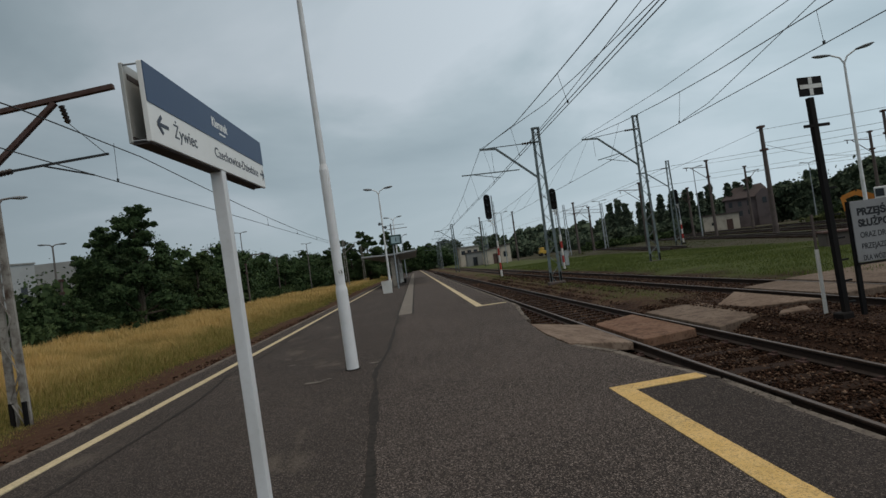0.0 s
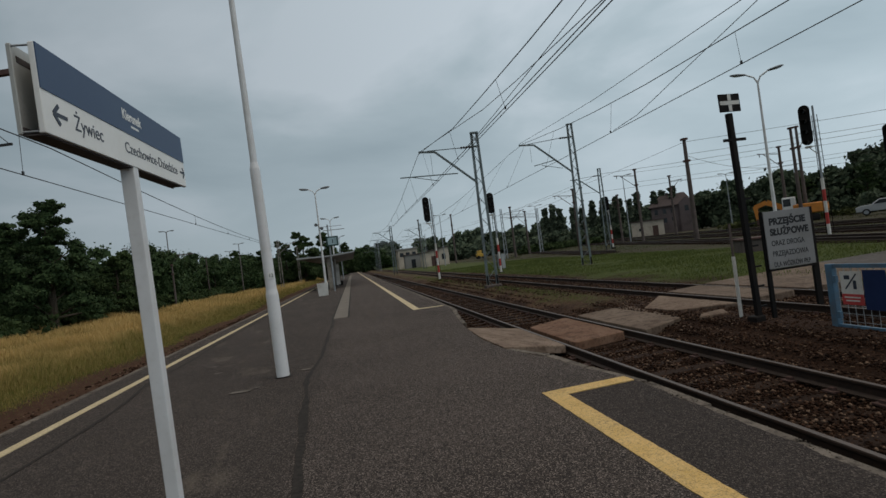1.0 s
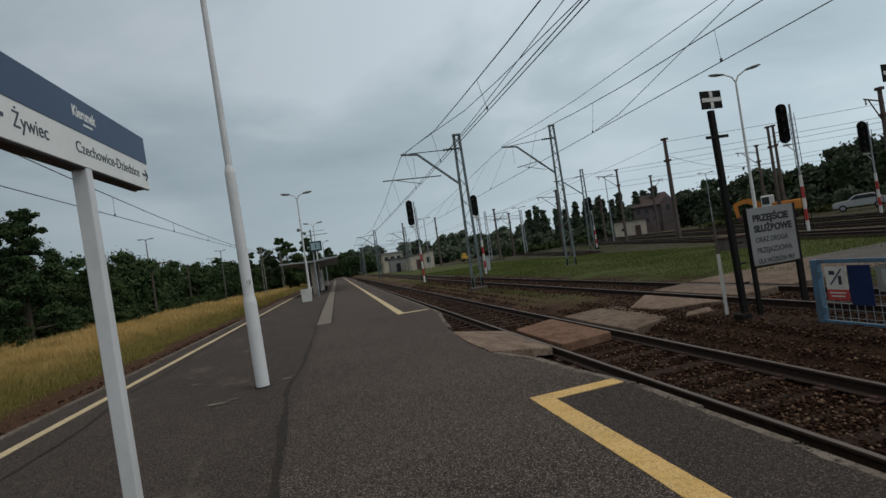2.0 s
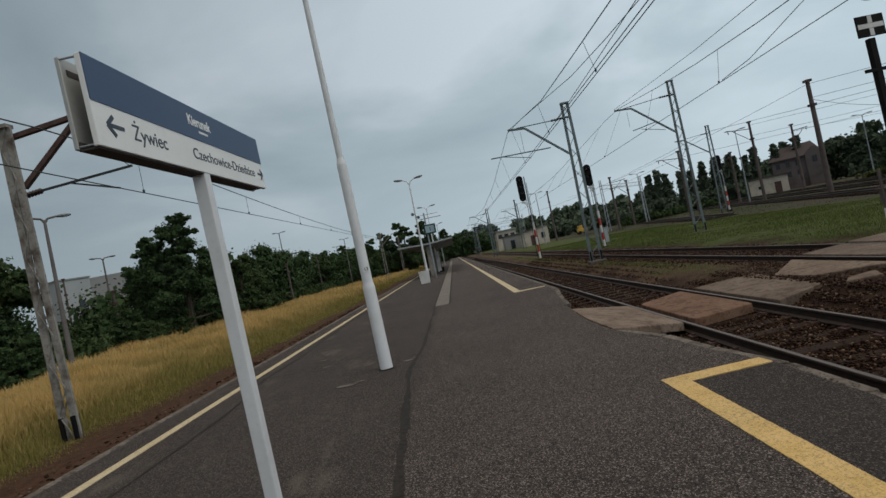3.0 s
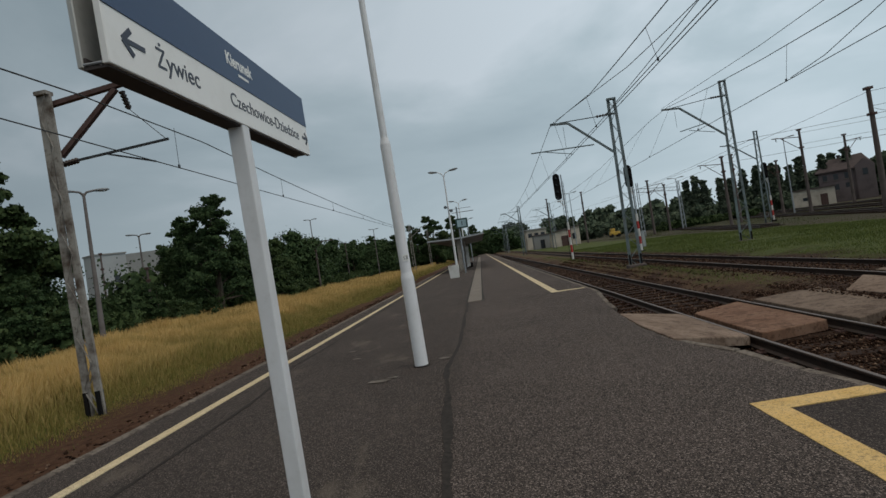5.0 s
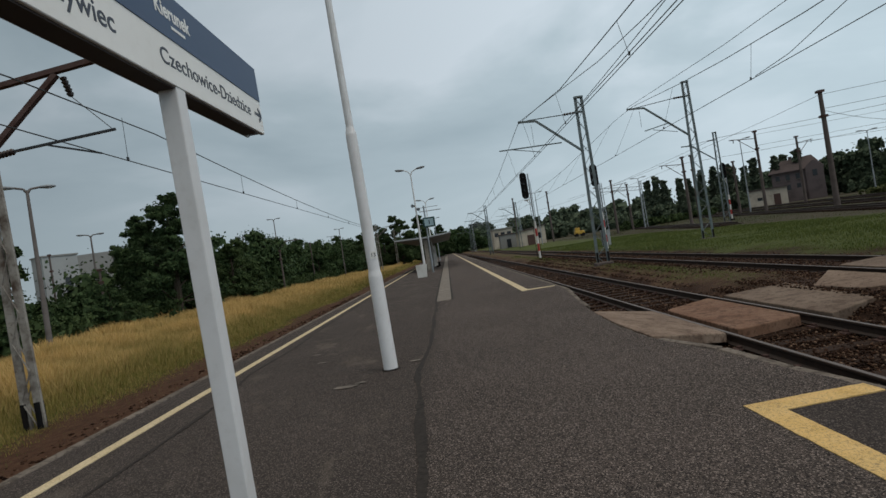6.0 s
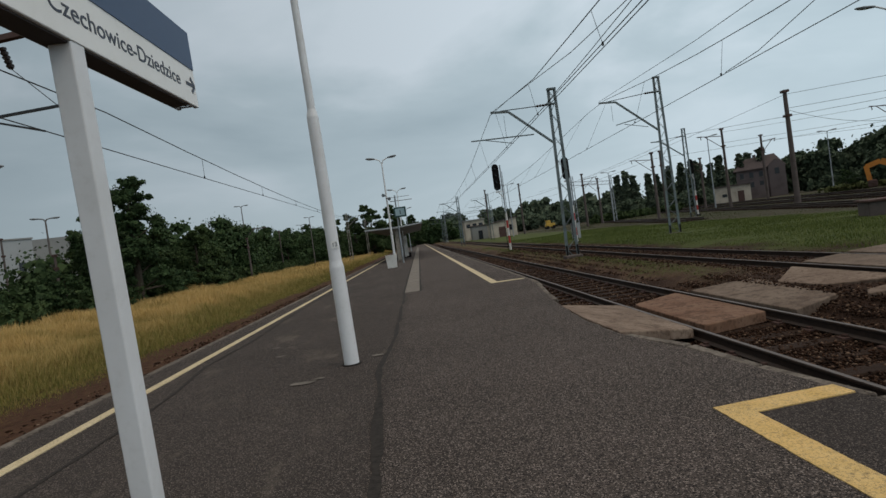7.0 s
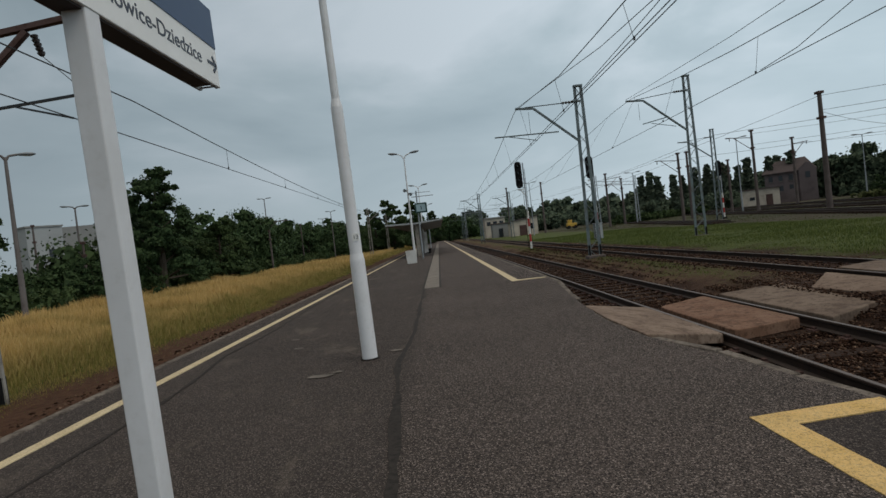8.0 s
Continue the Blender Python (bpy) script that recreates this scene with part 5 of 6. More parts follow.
def insulator(ob, a, b):
    def m(bm):
        a2, b2 = Vector(a), Vector(b)
        for k in range(5):
            p, q = a2.lerp(b2, (k + 0.2) / 5), a2.lerp(b2, (k + 0.8) / 5)
            tube(bm, p, q, 0.07, 0.045, 8)
        tube(bm, a2, b2, 0.025, 0.025, 6)
    shape("insulator", M_INSUL, ob, m, "dark ribbed insulator")


def cantilever_mast(label, at, h, w0, mat, tip, z_foot, z_tie, steady=None, rz=0.0, group="catenary masts", foot=0.0):
    """Mast whose bracket reaches to the tip (dx, z)."""
    ob = thing("catenary_mast", label, "catenary mast", at, rz, group)
    lattice(ob, h, w0, 0.28, 0.13, mat, foot=foot)
    tx, tz = tip
    sg = -1 if tx < 0 else 1
    shape("bracket", mat, ob, lambda bm: (beam(bm, (sg * 0.15, 0, z_foot), (tx * 0.72, 0, tz - 0.06), 0.09, 0.09), beam(bm, (tx * 0.72, 0, tz - 0.06), (tx, 0, tz), 0.09, 0.09)), "steel cantilever tube")
    shape("tie_rod", M_WIRE, ob, lambda bm: beam(bm, (sg * 0.8, 0, z_tie - 0.02), (tx * 0.85, 0, tz + 0.02), 0.035, 0.035))
    insulator(ob, (sg * 0.15, 0, z_tie), (sg * 0.8, 0, z_tie - 0.02))
    shape("top_bracket", mat, ob, lambda bm: box(bm, (sg * 0.12, 0, z_tie), (0.35, 0.2, 0.06)))
    if steady:
        (sx0, sz0), (sx1, sz1) = steady
        shape("steady_arm", mat, ob, lambda bm: (beam(bm, (sx0, 0, sz0), (sx1, 0, sz1), 0.05, 0.05), beam(bm, (sx1 + 0.5, 0, sz1), (sx1 + 1.9, 0, sz1 - 0.32), 0.03, 0.03), beam(bm, (tx * 0.8, 0, tz - 0.2), (tx * 0.8, 0, sz0), 0.015, 0.015)))
    return ob


cantilever_mast("blue-grey lattice catenary mast between the two tracks", (9.32, 27.63, -0.35), 7.9, 0.50, M_MASTPAINT, (-2.9, 7.2), 5.45, 7.25, ((-1.05, 5.98), (-3.95, 6.02)), foot=0.2)
cantilever_mast("blue-grey lattice catenary mast on the grass", (17.42, 34.17, -0.12), 9.2, 0.60, M_MASTPAINT, (-3.55, 8.15), 6.1, 8.4, ((-1.3, 7.0), (-2.7, 6.75)))
cantilever_mast("grey lattice catenary mast in the yard", (30.0, 55.7, ground_z(30, 55.7)), 8.9, 0.6, M_MASTPAINT, (-3.4, 8.0), 6.2, 8.2, None)
left_mast = thing("catenary_mast", "flaking whitewashed lattice mast beside the dry meadow", "catenary mast", (-5.98, 13.2, -0.66), 0, "catenary masts", ry=-1.6)
lattice(left_mast, 6.8, 0.27, 0.15, 0.15, M_MASTWHITE, 0.055, 0.55, footing=False)
for x, y, h in ((9.32, 88, 7.9), (9.32, 148, 7.9), (15.5, 98, 8.4), (12.0, 122, 8.0)):
    cantilever_mast("far grey lattice catenary mast along the line", (x, y, -0.3), h, 0.5, M_MASTPAINT, (-2.9, h - 0.8), h - 2.4, h - 0.7, ((-1.05, h - 2.0), (-3.6, h - 1.95)))
cantilever_mast("far lattice mast at the meadow edge", (-9.6, 97.8, -0.6), 8.6, 0.45, M_MASTWHITE, (3.0, 8.0), 6.4, 8.0, None)
cantilever_mast("far lattice mast at the meadow edge", (-9.8, 132.9, -0.6), 9.0, 0.45, M_MASTWHITE, (3.0, 8.2), 6.6, 8.2, None)


def left_arm_detail():
    ob = left_mast
    shape("arm", M_RUST, ob, lambda bm: (beam(bm, (-0.2, 0.12, 6.60), (2.75, 0.12, 6.86), 0.11, 0.1), beam(bm, (0.08, 0.12, 5.5), (1.5, 0.12, 6.68), 0.1, 0.1)), "brown steel bracket")
    insulator(ob, (1.62, 0.12, 6.6), (1.72, 0.12, 6.2))
    insulator(ob, (0.1, 0.12, 5.33), (0.45, 0.12, 5.36))
    shape("steady_arm", M_WIRE, ob, lambda bm: (beam(bm, (0.45, 0.12, 5.36), (2.45, 0.12, 5.43), 0.045, 0.045), beam(bm, (1.1, 0.12, 5.36), (2.1, 0.12, 5.02), 0.035, 0.035), tube(bm, (1.72, 0.12, 6.2), (2.38, 0.12, 5.46), 0.008, 0.008, 5)))


left_arm_detail()


def gantry_far():
    ob = thing("catenary_gantry", "grey lattice gantry over far yard tracks", "gantry", (0, 0, 0))
    for x0, y0, x1, y1, h in ((28, 88, 38, 98, 8.4), (11, 165, 26, 168, 9.5)):
        for x, y in ((x0, y0), (x1, y1)):
            g = ground_z(x, y)
            shape("leg", M_GALV, ob, lambda bm: (beam(bm, (x - 0.25, y, g - 0.1), (x - 0.12, y, g + h), 0.1, 0.1), beam(bm, (x + 0.25, y, g - 0.1), (x + 0.12, y, g + h), 0.1, 0.1), [beam(bm, (x - 0.22, y, g + z), (x + 0.22, y, g + z + 0.7), 0.05, 0.05) for z in np.arange(0.3, h - 0.8, 0.9)]))
        g = ground_z(x0, y0)
        shape("cross_beam", M_GALV, ob, lambda bm: (beam(bm, (x0, y0, g + h - 1.5), (x1, y1, g + h - 1.5), 0.08, 0.08), beam(bm, (x0, y0, g + h - 0.9), (x1, y1, g + h - 0.9), 0.08, 0.08), [beam(bm, (x0 + (x1 - x0) * k / 10, y0 + (y1 - y0) * k / 10, g + h - 1.5), (x0 + (x1 - x0) * (k + 1) / 10, y0 + (y1 - y0) * (k + 1) / 10, g + h - 0.9), 0.04, 0.04) for k in range(10)]))


gantry_far()


def concrete_mast(x, y, top, r=0.16, arm=0.0, label="brown concrete line mast in the freight yard", arms=()):
    g = ground_z(x, y) - 0.1
    ob = thing("line_mast", label, "line mast", (x, y, g), group="yard masts")
    h = top - g
    shape("shaft", M_CONCPOLE, ob, lambda bm: tube(bm, (0, 0, 0), (0, 0, h), r * 1.25, r * 0.8, 10), "", True)
    for z in (h - 0.1, h * 0.78):
        shape("band", M_RUST, ob, lambda bm: box(bm, (0, 0, z), (r * 2.45, r * 2.45, 0.2)), "rusty steel band")
    if arm:
        sg = -1 if arm < 0 else 1
        shape("arm", M_RUST, ob, lambda bm: (beam(bm, (0, 0, h - 1.0), (arm, 0, h - 0.75), 0.08, 0.08), beam(bm, (0, 0, h - 2.6), (arm * 0.75, 0, h - 0.8), 0.06, 0.06)))
        insulator(ob, (arm * 0.9, 0, h - 0.8), (arm * 0.9, 0, h - 1.2))
    return ob


concrete_mast(34.9, 47.6, 9.95, 0.2, 0, "tall brown concrete mast standing on the grass")
for x, y, top, arm in ((33.8, 71.6, 8.8, -3.0), (36.9, 75.7, 9.3, 0), (48.4, 86.6, 8.5, -2.4), (43.7, 72.0, 10.7, -3.2), (52.9, 78.0, 9.9, 2.2), (30.0, 89.2, 8.7, 2.5), (35.5, 97.9, 8.3, -2.5),
                       (24.0, 111.4, 10.3, 0), (18.5, 122.4, 10.8, 0), (57.0, 60.6, 10.2, -3.2), (51.1, 52.3, 10.9, 0), (55.0, 55.6, 11.6, 2.4), (42.0, 32.7, 9.2, -1.5)):
    concrete_mast(x, y, top, 0.17, arm)
for x, y, top in ((-39.6, 59.6, 7.6), (-26.0, 46.5, 4.4), (-22.2, 100.4, 6.8), (-19.7, 74, 5.0)):
    concrete_mast(x, y, top, 0.11, 0, "thin grey pole among the bushes")


def catenary(label, x0, y_lo, y_hi, supports, z_c, z_m, sag, dx_m=0.0, zig=0.2, double=False, slope=0.0, way=None):
    """Contact wire, sagging messenger and droppers along a track."""
    ob = thing("overhead_line", label, "overhead line", kind="structure")
    ys = list(np.arange(y_lo, y_hi, 4.0)) + [y_hi]

    def xs(y, extra=0.0):
        k = np.interp(y, supports, [zig if i % 2 else -zig for i in range(len(supports))])
        return x0 + float(k) + extra + slope * (y - 20)

    def xm(y):
        return float(np.interp(y, [p[0] for p in way], [p[1] for p in way])) if way else xs(y, dx_m)

    def zm(y):
        if way:
            return float(np.interp(y, [p[0] for p in way], [p[2] for p in way]))
        k = int(np.searchsorted(supports, y))
        if 0 < k < len(supports):
            f = (y - supports[k - 1]) / (supports[k] - supports[k - 1])
        else:
            f = 0
        return z_m - sag * 4 * f * (1 - f)
    for off in ((-0.06, 0.06) if double else (0.0,)):
        shape("contact_wire", M_WIRE, ob, lambda bm: wire_path(bm, [Vector((xs(y, off), y, z_c)) for y in ys], 0.011))
    shape("messenger_wire", M_WIRE, ob, lambda bm: wire_path(bm, [Vector((xm(y), y, zm(y))) for y in ys], 0.013))
    y = y_lo + 3
    while y < min(y_hi, 90):
        shape("dropper", M_WIRE, ob, lambda bm: (wire_path(bm, [Vector((xs(y), y, z_c)), Vector((xm(y), y, zm(y)))], 0.006, 4), box(bm, (xs(y), y, z_c + 0.03), (0.03, 0.05, 0.08))))
        y += 6.2
    return ob


catenary("paired contact wires and messenger over the near track", 6.70, -32, 240, [-32.0, 27.6, 88.0, 148.0, 240.0], 5.05, 6.90, 1.4, 0.08, 0.1, True,
         way=[(-32, 6.6, 6.8), (-14, 6.6, 5.9), (2, 6.6, 5.5), (13.9, 6.6, 5.76), (15.9, 6.6, 5.86), (20.4, 6.6, 6.05), (27.6, 6.45, 6.85), (42, 6.6, 5.9), (58, 6.7, 5.55), (74, 6.6, 5.95), (88, 6.5, 6.9), (118, 6.6, 5.6), (148, 6.5, 6.9), (190, 6.6, 5.6), (240, 6.5, 6.9)])
catenary("contact wire and messenger over the second track", 11.6, -28, 240, [-26.0, 34.2, 98.0, 160.0, 240.0], 5.04, 7.35, 0.9, 0.5, 0.1,
         way=[(-28, 11.6, 6.6), (-5, 11.5, 5.7), (5, 11.5, 5.6), (15.5, 11.6, 5.85), (16.9, 11.7, 5.92), (22.4, 12.1, 6.38), (28.6, 12.6, 7.12), (34.2, 13.9, 8.05), (50, 13.0, 6.6), (66, 12.3, 6.1), (82, 12.3, 6.6), (98, 12.6, 7.6), (130, 12.4, 6.2), (240, 12.6, 7.4)])
catenary("thin contact wire and messenger over the meadow track", -3.9, -45, 220, [-45.0, 13.2, 72.0, 132.0, 220.0], 4.32, 5.22, 0.75, 0.0, 0.1)


def far_wires():
    ob = thing("overhead_line", "bundle of thin far wires over the freight yard", "overhead line", kind="structure")
    for a, b in (((34.9, 47.6, 9.6), (90, 12, 10.4)), ((34.9, 47.6, 8.4), (90, 10, 9.2)), ((34.9, 47.6, 9.6), (30, 120, 8.6)), ((43.7, 72, 10.2), (96, 26, 9.6)), ((43.7, 72, 8.8), (96, 24, 8.4)),
                 ((30.0, 55.7, 8.4), (80, 8, 8.2)), ((30, 55.7, 8.4), (24, 130, 7.6)), ((33.8, 71.6, 7.9), (88, 20, 7.4)), ((33.8, 71.6, 7.9), (26, 150, 7.4)), ((52.9, 78, 9.0), (100, 40, 7.0)), ((34.9, 47.6, 8.3), (44, 44, 6.0))):
        p, q = Vector(a), Vector(b)
        shape("wire", M_WIRE, ob, lambda bm: wire_path(bm, [p.lerp(q, k / 10) - Vector((0, 0, 0.8 * 4 * (k / 10) * (1 - k / 10))) for k in range(11)], 0.016, 4))
    for path in ([(6.45, 27.6, 6.85), (6.62, 20.5, 6.07), (6.8, 16.6, 5.68), (6.8, 13.5, 5.44), (6.85, 9, 5.22), (6.9, 4, 5.1)], [(6.7, 19, 5.06), (6.7, 15, 5.16), (6.7, 13.2, 5.22), (6.72, 9, 5.4), (6.75, 3, 5.75)],
                 [(13.9, 34.2, 8.12), (12.5, 21.0, 6.92), (12.1, 16.4, 6.66), (11.8, 4, 6.4), (11.7, -10, 6.9)], [(11.6, 18.1, 5.05), (11.6, 16.6, 5.14), (11.6, 14.8, 5.49), (11.7, 10, 6.5), (11.8, 4, 7.8)]):
        shape("wire", M_WIRE, ob, lambda bm: wire_path(bm, [Vector(q) for q in path], 0.011, 4))

far_wires()

# ---- signals ----


def light_signal(label, at, h, head_h, n, rz, offset=0.0, bands=5):
    ob = thing("light_signal", label, "railway signal", at, rz, "light signals")
    shape("mast", M_GALV, ob, lambda bm: tube(bm, (0, 0, h * 0.45), (0, 0, h), 0.055, 0.05, 10))
    z0 = 0.1
    step_h = (h * 0.45 - z0) / bands
    for k in range(bands):
        shape("band", M_RED if k % 2 else M_SIGWHITE, ob, lambda bm: tube(bm, (0, 0, z0 + k * step_h), (0, 0, z0 + (k + 1) * step_h), 0.085, 0.085, 12), "red painted band" if k % 2 else "white painted band")
    shape("foot", M_BLACK, ob, lambda bm: (box(bm, (0, 0, 0.02), (0.4, 0.4, 0.28)), soften(bm, 0.02, 1)))
    shape("bracket", M_SIGWHITE, ob, lambda bm: (beam(bm, (0, 0, h - head_h - 0.6), (offset, -0.1, h - head_h - 0.1), 0.05, 0.05), beam(bm, (0, 0, h - head_h - 0.12), (offset, -0.1, h - head_h - 0.08), 0.05, 0.05), box(bm, (offset, -0.05, h - head_h - 0.1), (0.28, 0.3, 0.1))))

    def head(bm):
        w = 0.27
        pts = []
        for k in range(9):
            a = math.pi * k / 8
            pts.append((offset + w * math.cos(a), 0, h - w + 0.12 + w * math.sin(a)))
        for k in range(9):
            a = math.pi + math.pi * k / 8
            pts.append((offset + w * math.cos(a), 0, h - head_h + w + w * math.sin(a)))
        prism(bm, [(p[0], -0.14, p[2]) for p in pts], (0, 0.06, 0))
        box(bm, (offset, 0.02, h - head_h / 2 + 0.06), (0.34, 0.22, head_h - 0.25))
    hd = shape("head", M_BLACK, ob, head, "black signal head with a rounded back plate")
    for k in range(n):
        z = h - 0.22 - (head_h - 0.36) * k / max(1, n - 1)
        shape("hood", M_BLACK, hd, lambda bm: tube(bm, (offset, -0.13, z), (offset, -0.42, z - 0.02), 0.125, 0.115, 12, False))
        shape("lens", M_GLASS, hd, lambda bm: tube(bm, (offset, -0.142, z), (offset, -0.15, z), 0.10, 0.10, 12), "dark unlit lens")
    shape("ladder", M_BLACK, ob, lambda bm: (tube(bm, (-0.18, 0.22, 0.2), (-0.12, 0.12, h - 0.5), 0.018, 0.018, 5), tube(bm, (0.18, 0.22, 0.2), (0.12, 0.12, h - 0.5), 0.018, 0.018, 5), [tube(bm, (-0.16, 0.18, z), (0.16, 0.18, z), 0.012, 0.012, 5) for z in np.arange(0.5, h - 0.6, 0.35)]))


light_signal("tall black light signal on a red and white banded mast", (9.62, 46.0, -0.35), 7.0, 2.0, 4, 0, -0.42)
light_signal("black light signal behind the catenary mast on a banded pole", (13.75, 41.6, -0.25), 6.2, 1.5, 3, 0, -0.2)
light_signal("black light signal on a banded mast in the yard", (28.2, 26.8, ground_z(28.2, 26.8)), 7.25, 2.1, 4, -60, -0.4)
light_signal("black light signal on a banded mast in the yard", (38.4, 31.0, ground_z(38.4, 31)), 6.3, 2.0, 4, -60, -0.3)
light_signal("black light signal on a banded mast far in the yard", (32.5, 59.5, ground_z(32.5, 59.5)), 6.0, 1.5, 3, -10, -0.2)


def relay_cabinet(x, y, w, h):
    ob = thing("relay_cabinet", "grey metal trackside cabinet on the grass", "cabinet", (x, y, ground_z(x, y)))
    shape("body", M_GALV, ob, lambda bm: (box(bm, (0, 0, h / 2), (w, 0.5, h)), soften(bm, 0.02, 1)))
    shape("lid", M_SHELTER, ob, lambda bm: (box(bm, (0, 0, h + 0.03), (w + 0.1, 0.6, 0.06)), soften(bm, 0.01, 1)))
    shape("door", M_SHELTER, ob, lambda bm: box(bm, (0, -0.255, h / 2), (w - 0.1, 0.012, h - 0.16)), "pale cabinet door")


relay_cabinet(15.5, 47.5, 0.62, 1.25)

# ---- beside the crossing ----


def cross_post(at, rz, ry, label):
    ob = thing("warning_post", label, "warning sign", at, rz, "warning posts", ry=ry)
    shape("post", M_BLACK, ob, lambda bm: (box(bm, (0, 0, 1.95), (0.11, 0.08, 3.9)), soften(bm, 0.008, 1)))
    shape("crossbar", M_BLACK, ob, lambda bm: box(bm, (0.02, -0.03, 3.42), (0.48, 0.035, 0.05)))
    for z in (0.42, 0.78, 1.13, 1.5, 1.9, 2.35):
        shape("rung", M_BLACK, ob, lambda bm: box(bm, (0.10, -0.02, z), (0.18, 0.03, 0.03)))
    shape("foot", M_BLACK, ob, lambda bm: (box(bm, (-0.06, 0, 0.12), (0.24, 0.2, 0.3)), soften(bm, 0.02, 1)))
    plate = shape("plate", M_BLACK, ob, lambda bm: (box(bm, (0, -0.05, 4.08), (0.46, 0.02, 0.32)), soften(bm, 0.004, 1)), "black plate with a white cross")
    shape("cross_bar_mark", M_SIGWHITE, plate, lambda bm: box(bm, (0, -0.062, 4.08), (0.42, 0.006, 0.07)), "white bar")
    for z in (4.175, 3.985):
        shape("cross_bar_mark", M_SIGWHITE, plate, lambda bm: box(bm, (0, -0.062, z), (0.07, 0.006, 0.11)), "white bar")


cross_post((9.52, 10.14, -0.42), 6, -1.1, "black iron post with a white cross plate and climbing rungs")
cross_post((12.95, 9.70, -0.34), 2, -0.8, "black iron post with a white cross plate beside the second track")


def notice_board():
    ob = thing("notice_board", "grey metal notice board with black lettering on iron legs", "notice board", (9.86, 10.14, -0.42), 3)
    shape("leg", M_BLACK, ob, lambda bm: (box(bm, (0, 0.03, 1.04), (0.075, 0.05, 2.08))))
    shape("leg", M_BLACK, ob, lambda bm: (box(bm, (1.03, 0.03, 1.04), (0.12, 0.05, 2.08))))
    board = shape("board", M_BOARD, ob, lambda bm: (box(bm, (0.50, -0.01, 1.56), (1.02, 0.016, 1.03)), soften(bm, 0.004, 1)), "weathered grey sheet")
    shape("lower_rail", M_BLACK, ob, lambda bm: box(bm, (0.51, 0.0, 1.02), (1.06, 0.03, 0.035)))
    z = 1.89
    for body, size, w, bold in (("PRZEJŚCIE", 0.165, 0.80, 0.008), ("SŁUŻBOWE", 0.165, 0.84, 0.008), ("ORAZ DROGA", 0.135, 0.72, 0.001), ("PRZEJAZDOWA", 0.135, 0.78, 0.001), ("DLA WÓZKÓW PKP", 0.125, 0.80, 0.001)):
        text_part("lettering", body, size, M_BOARDINK, board, Matrix(((1, 0, 0, 0.09), (0, 0, -1, -0.0195), (0, 1, 0, z - 0.06), (0, 0, 0, 1))), w, bold)
        z -= 0.19


notice_board()


def marker_post():
    ob = thing("marker_post", "thin white and yellow marker post by the crossing", "marker post", (9.62, 10.72, -0.4))
    shape("rod", M_SIGWHITE, ob, lambda bm: box(bm, (0, 0, 0.65), (0.05, 0.04, 1.3)))
    shape("rod_top", M_CONCPOLE, ob, lambda bm: box(bm, (0, 0, 1.6), (0.035, 0.03, 0.65)), "dark upper rod")


marker_post()


def gate():
    ob = thing("barrier_gate", "blue-painted mesh gate with notices at the crossing", "gate", (9.80, 8.85, -0.36), -90)
    for x in (0.0, 3.2):
        shape("post", M_GATE, ob, lambda bm: (box(bm, (x, 0, 0.53), (0.11, 0.1, 1.1)), soften(bm, 0.008, 1)))
        for z in (0.85, 0.30):
            shape("bracket", M_GATE, ob, lambda bm: box(bm, (x + 0.09, -0.03, z), (0.06, 0.05, 0.1)))
    for z in (1.05, 0.12):
        shape("rail", M_GATE, ob, lambda bm: box(bm, (1.6, 0.0, z), (3.1, 0.05, 0.06)))
    shape("mesh_infill", M_GALV, ob, lambda bm: ([box(bm, (0.1 + 0.12 * k, 0, 0.58), (0.007, 0.007, 0.9)) for k in range(26)], [box(bm, (1.6, 0.008, 0.2 + 0.12 * k), (3.05, 0.006, 0.006)) for k in range(7)]), "thin wire mesh")
    n = shape("notice", M_SIGWHITE, ob, lambda bm: box(bm, (0.36, -0.04, 0.80), (0.34, 0.012, 0.34)), "white prohibition notice with a red foot")
    shape("red_field", M_PINK, n, lambda bm: box(bm, (0.36, -0.042, 0.55), (0.34, 0.012, 0.16)), "red lower field")
    shape("writing_bar", M_SIGWHITE, n, lambda bm: (box(bm, (0.36, -0.050, 0.58), (0.26, 0.004, 0.02)), box(bm, (0.36, -0.050, 0.53), (0.22, 0.004, 0.02))))
    shape("pictogram", M_INK, n, lambda bm: (box(bm, (0.36, -0.048, 0.82), (0.02, 0.004, 0.30), Euler((0, 0.7, 0))), box(bm, (0.30, -0.048, 0.88), (0.09, 0.004, 0.06)), box(bm, (0.42, -0.048, 0.77), (0.05, 0.004, 0.13))))
    shape("blue_sheet", M_BLUESHEET, ob, lambda bm: box(bm, (0.72, -0.035, 0.70), (0.34, 0.012, 0.58)), "dark blue sheet")
    shape("white_sheet", M_WALLGREY, ob, lambda bm: box(bm, (1.6, -0.035, 0.80), (1.25, 0.01, 0.36)), "pale banner with reddish blocks")
    for k in range(4):
        shape("banner_block", M_OLDBRICK if k % 2 else M_WALLWHITE, ob, lambda bm: box(bm, (1.15 + 0.3 * k, -0.043, 0.82), (0.2, 0.006, 0.22)))


gate()


def buffer_block():
    ob = thing("concrete_block", "dark concrete ramp block beside the yard track", "concrete block", (21.6, 25.2, ground_z(21.6, 25.2)), -25)
    shape("block", M_CONCPOLE, ob, lambda bm: (box(bm, (0.8, 0, 0.25), (2.2, 1.4, 0.7)), soften(bm, 0.05, 1)))
    shape("deck", M_RUST, ob, lambda bm: (box(bm, (0.8, 0, 0.64), (2.4, 1.6, 0.1)), soften(bm, 0.02, 1)), "overhanging rusty deck")


buffer_block()


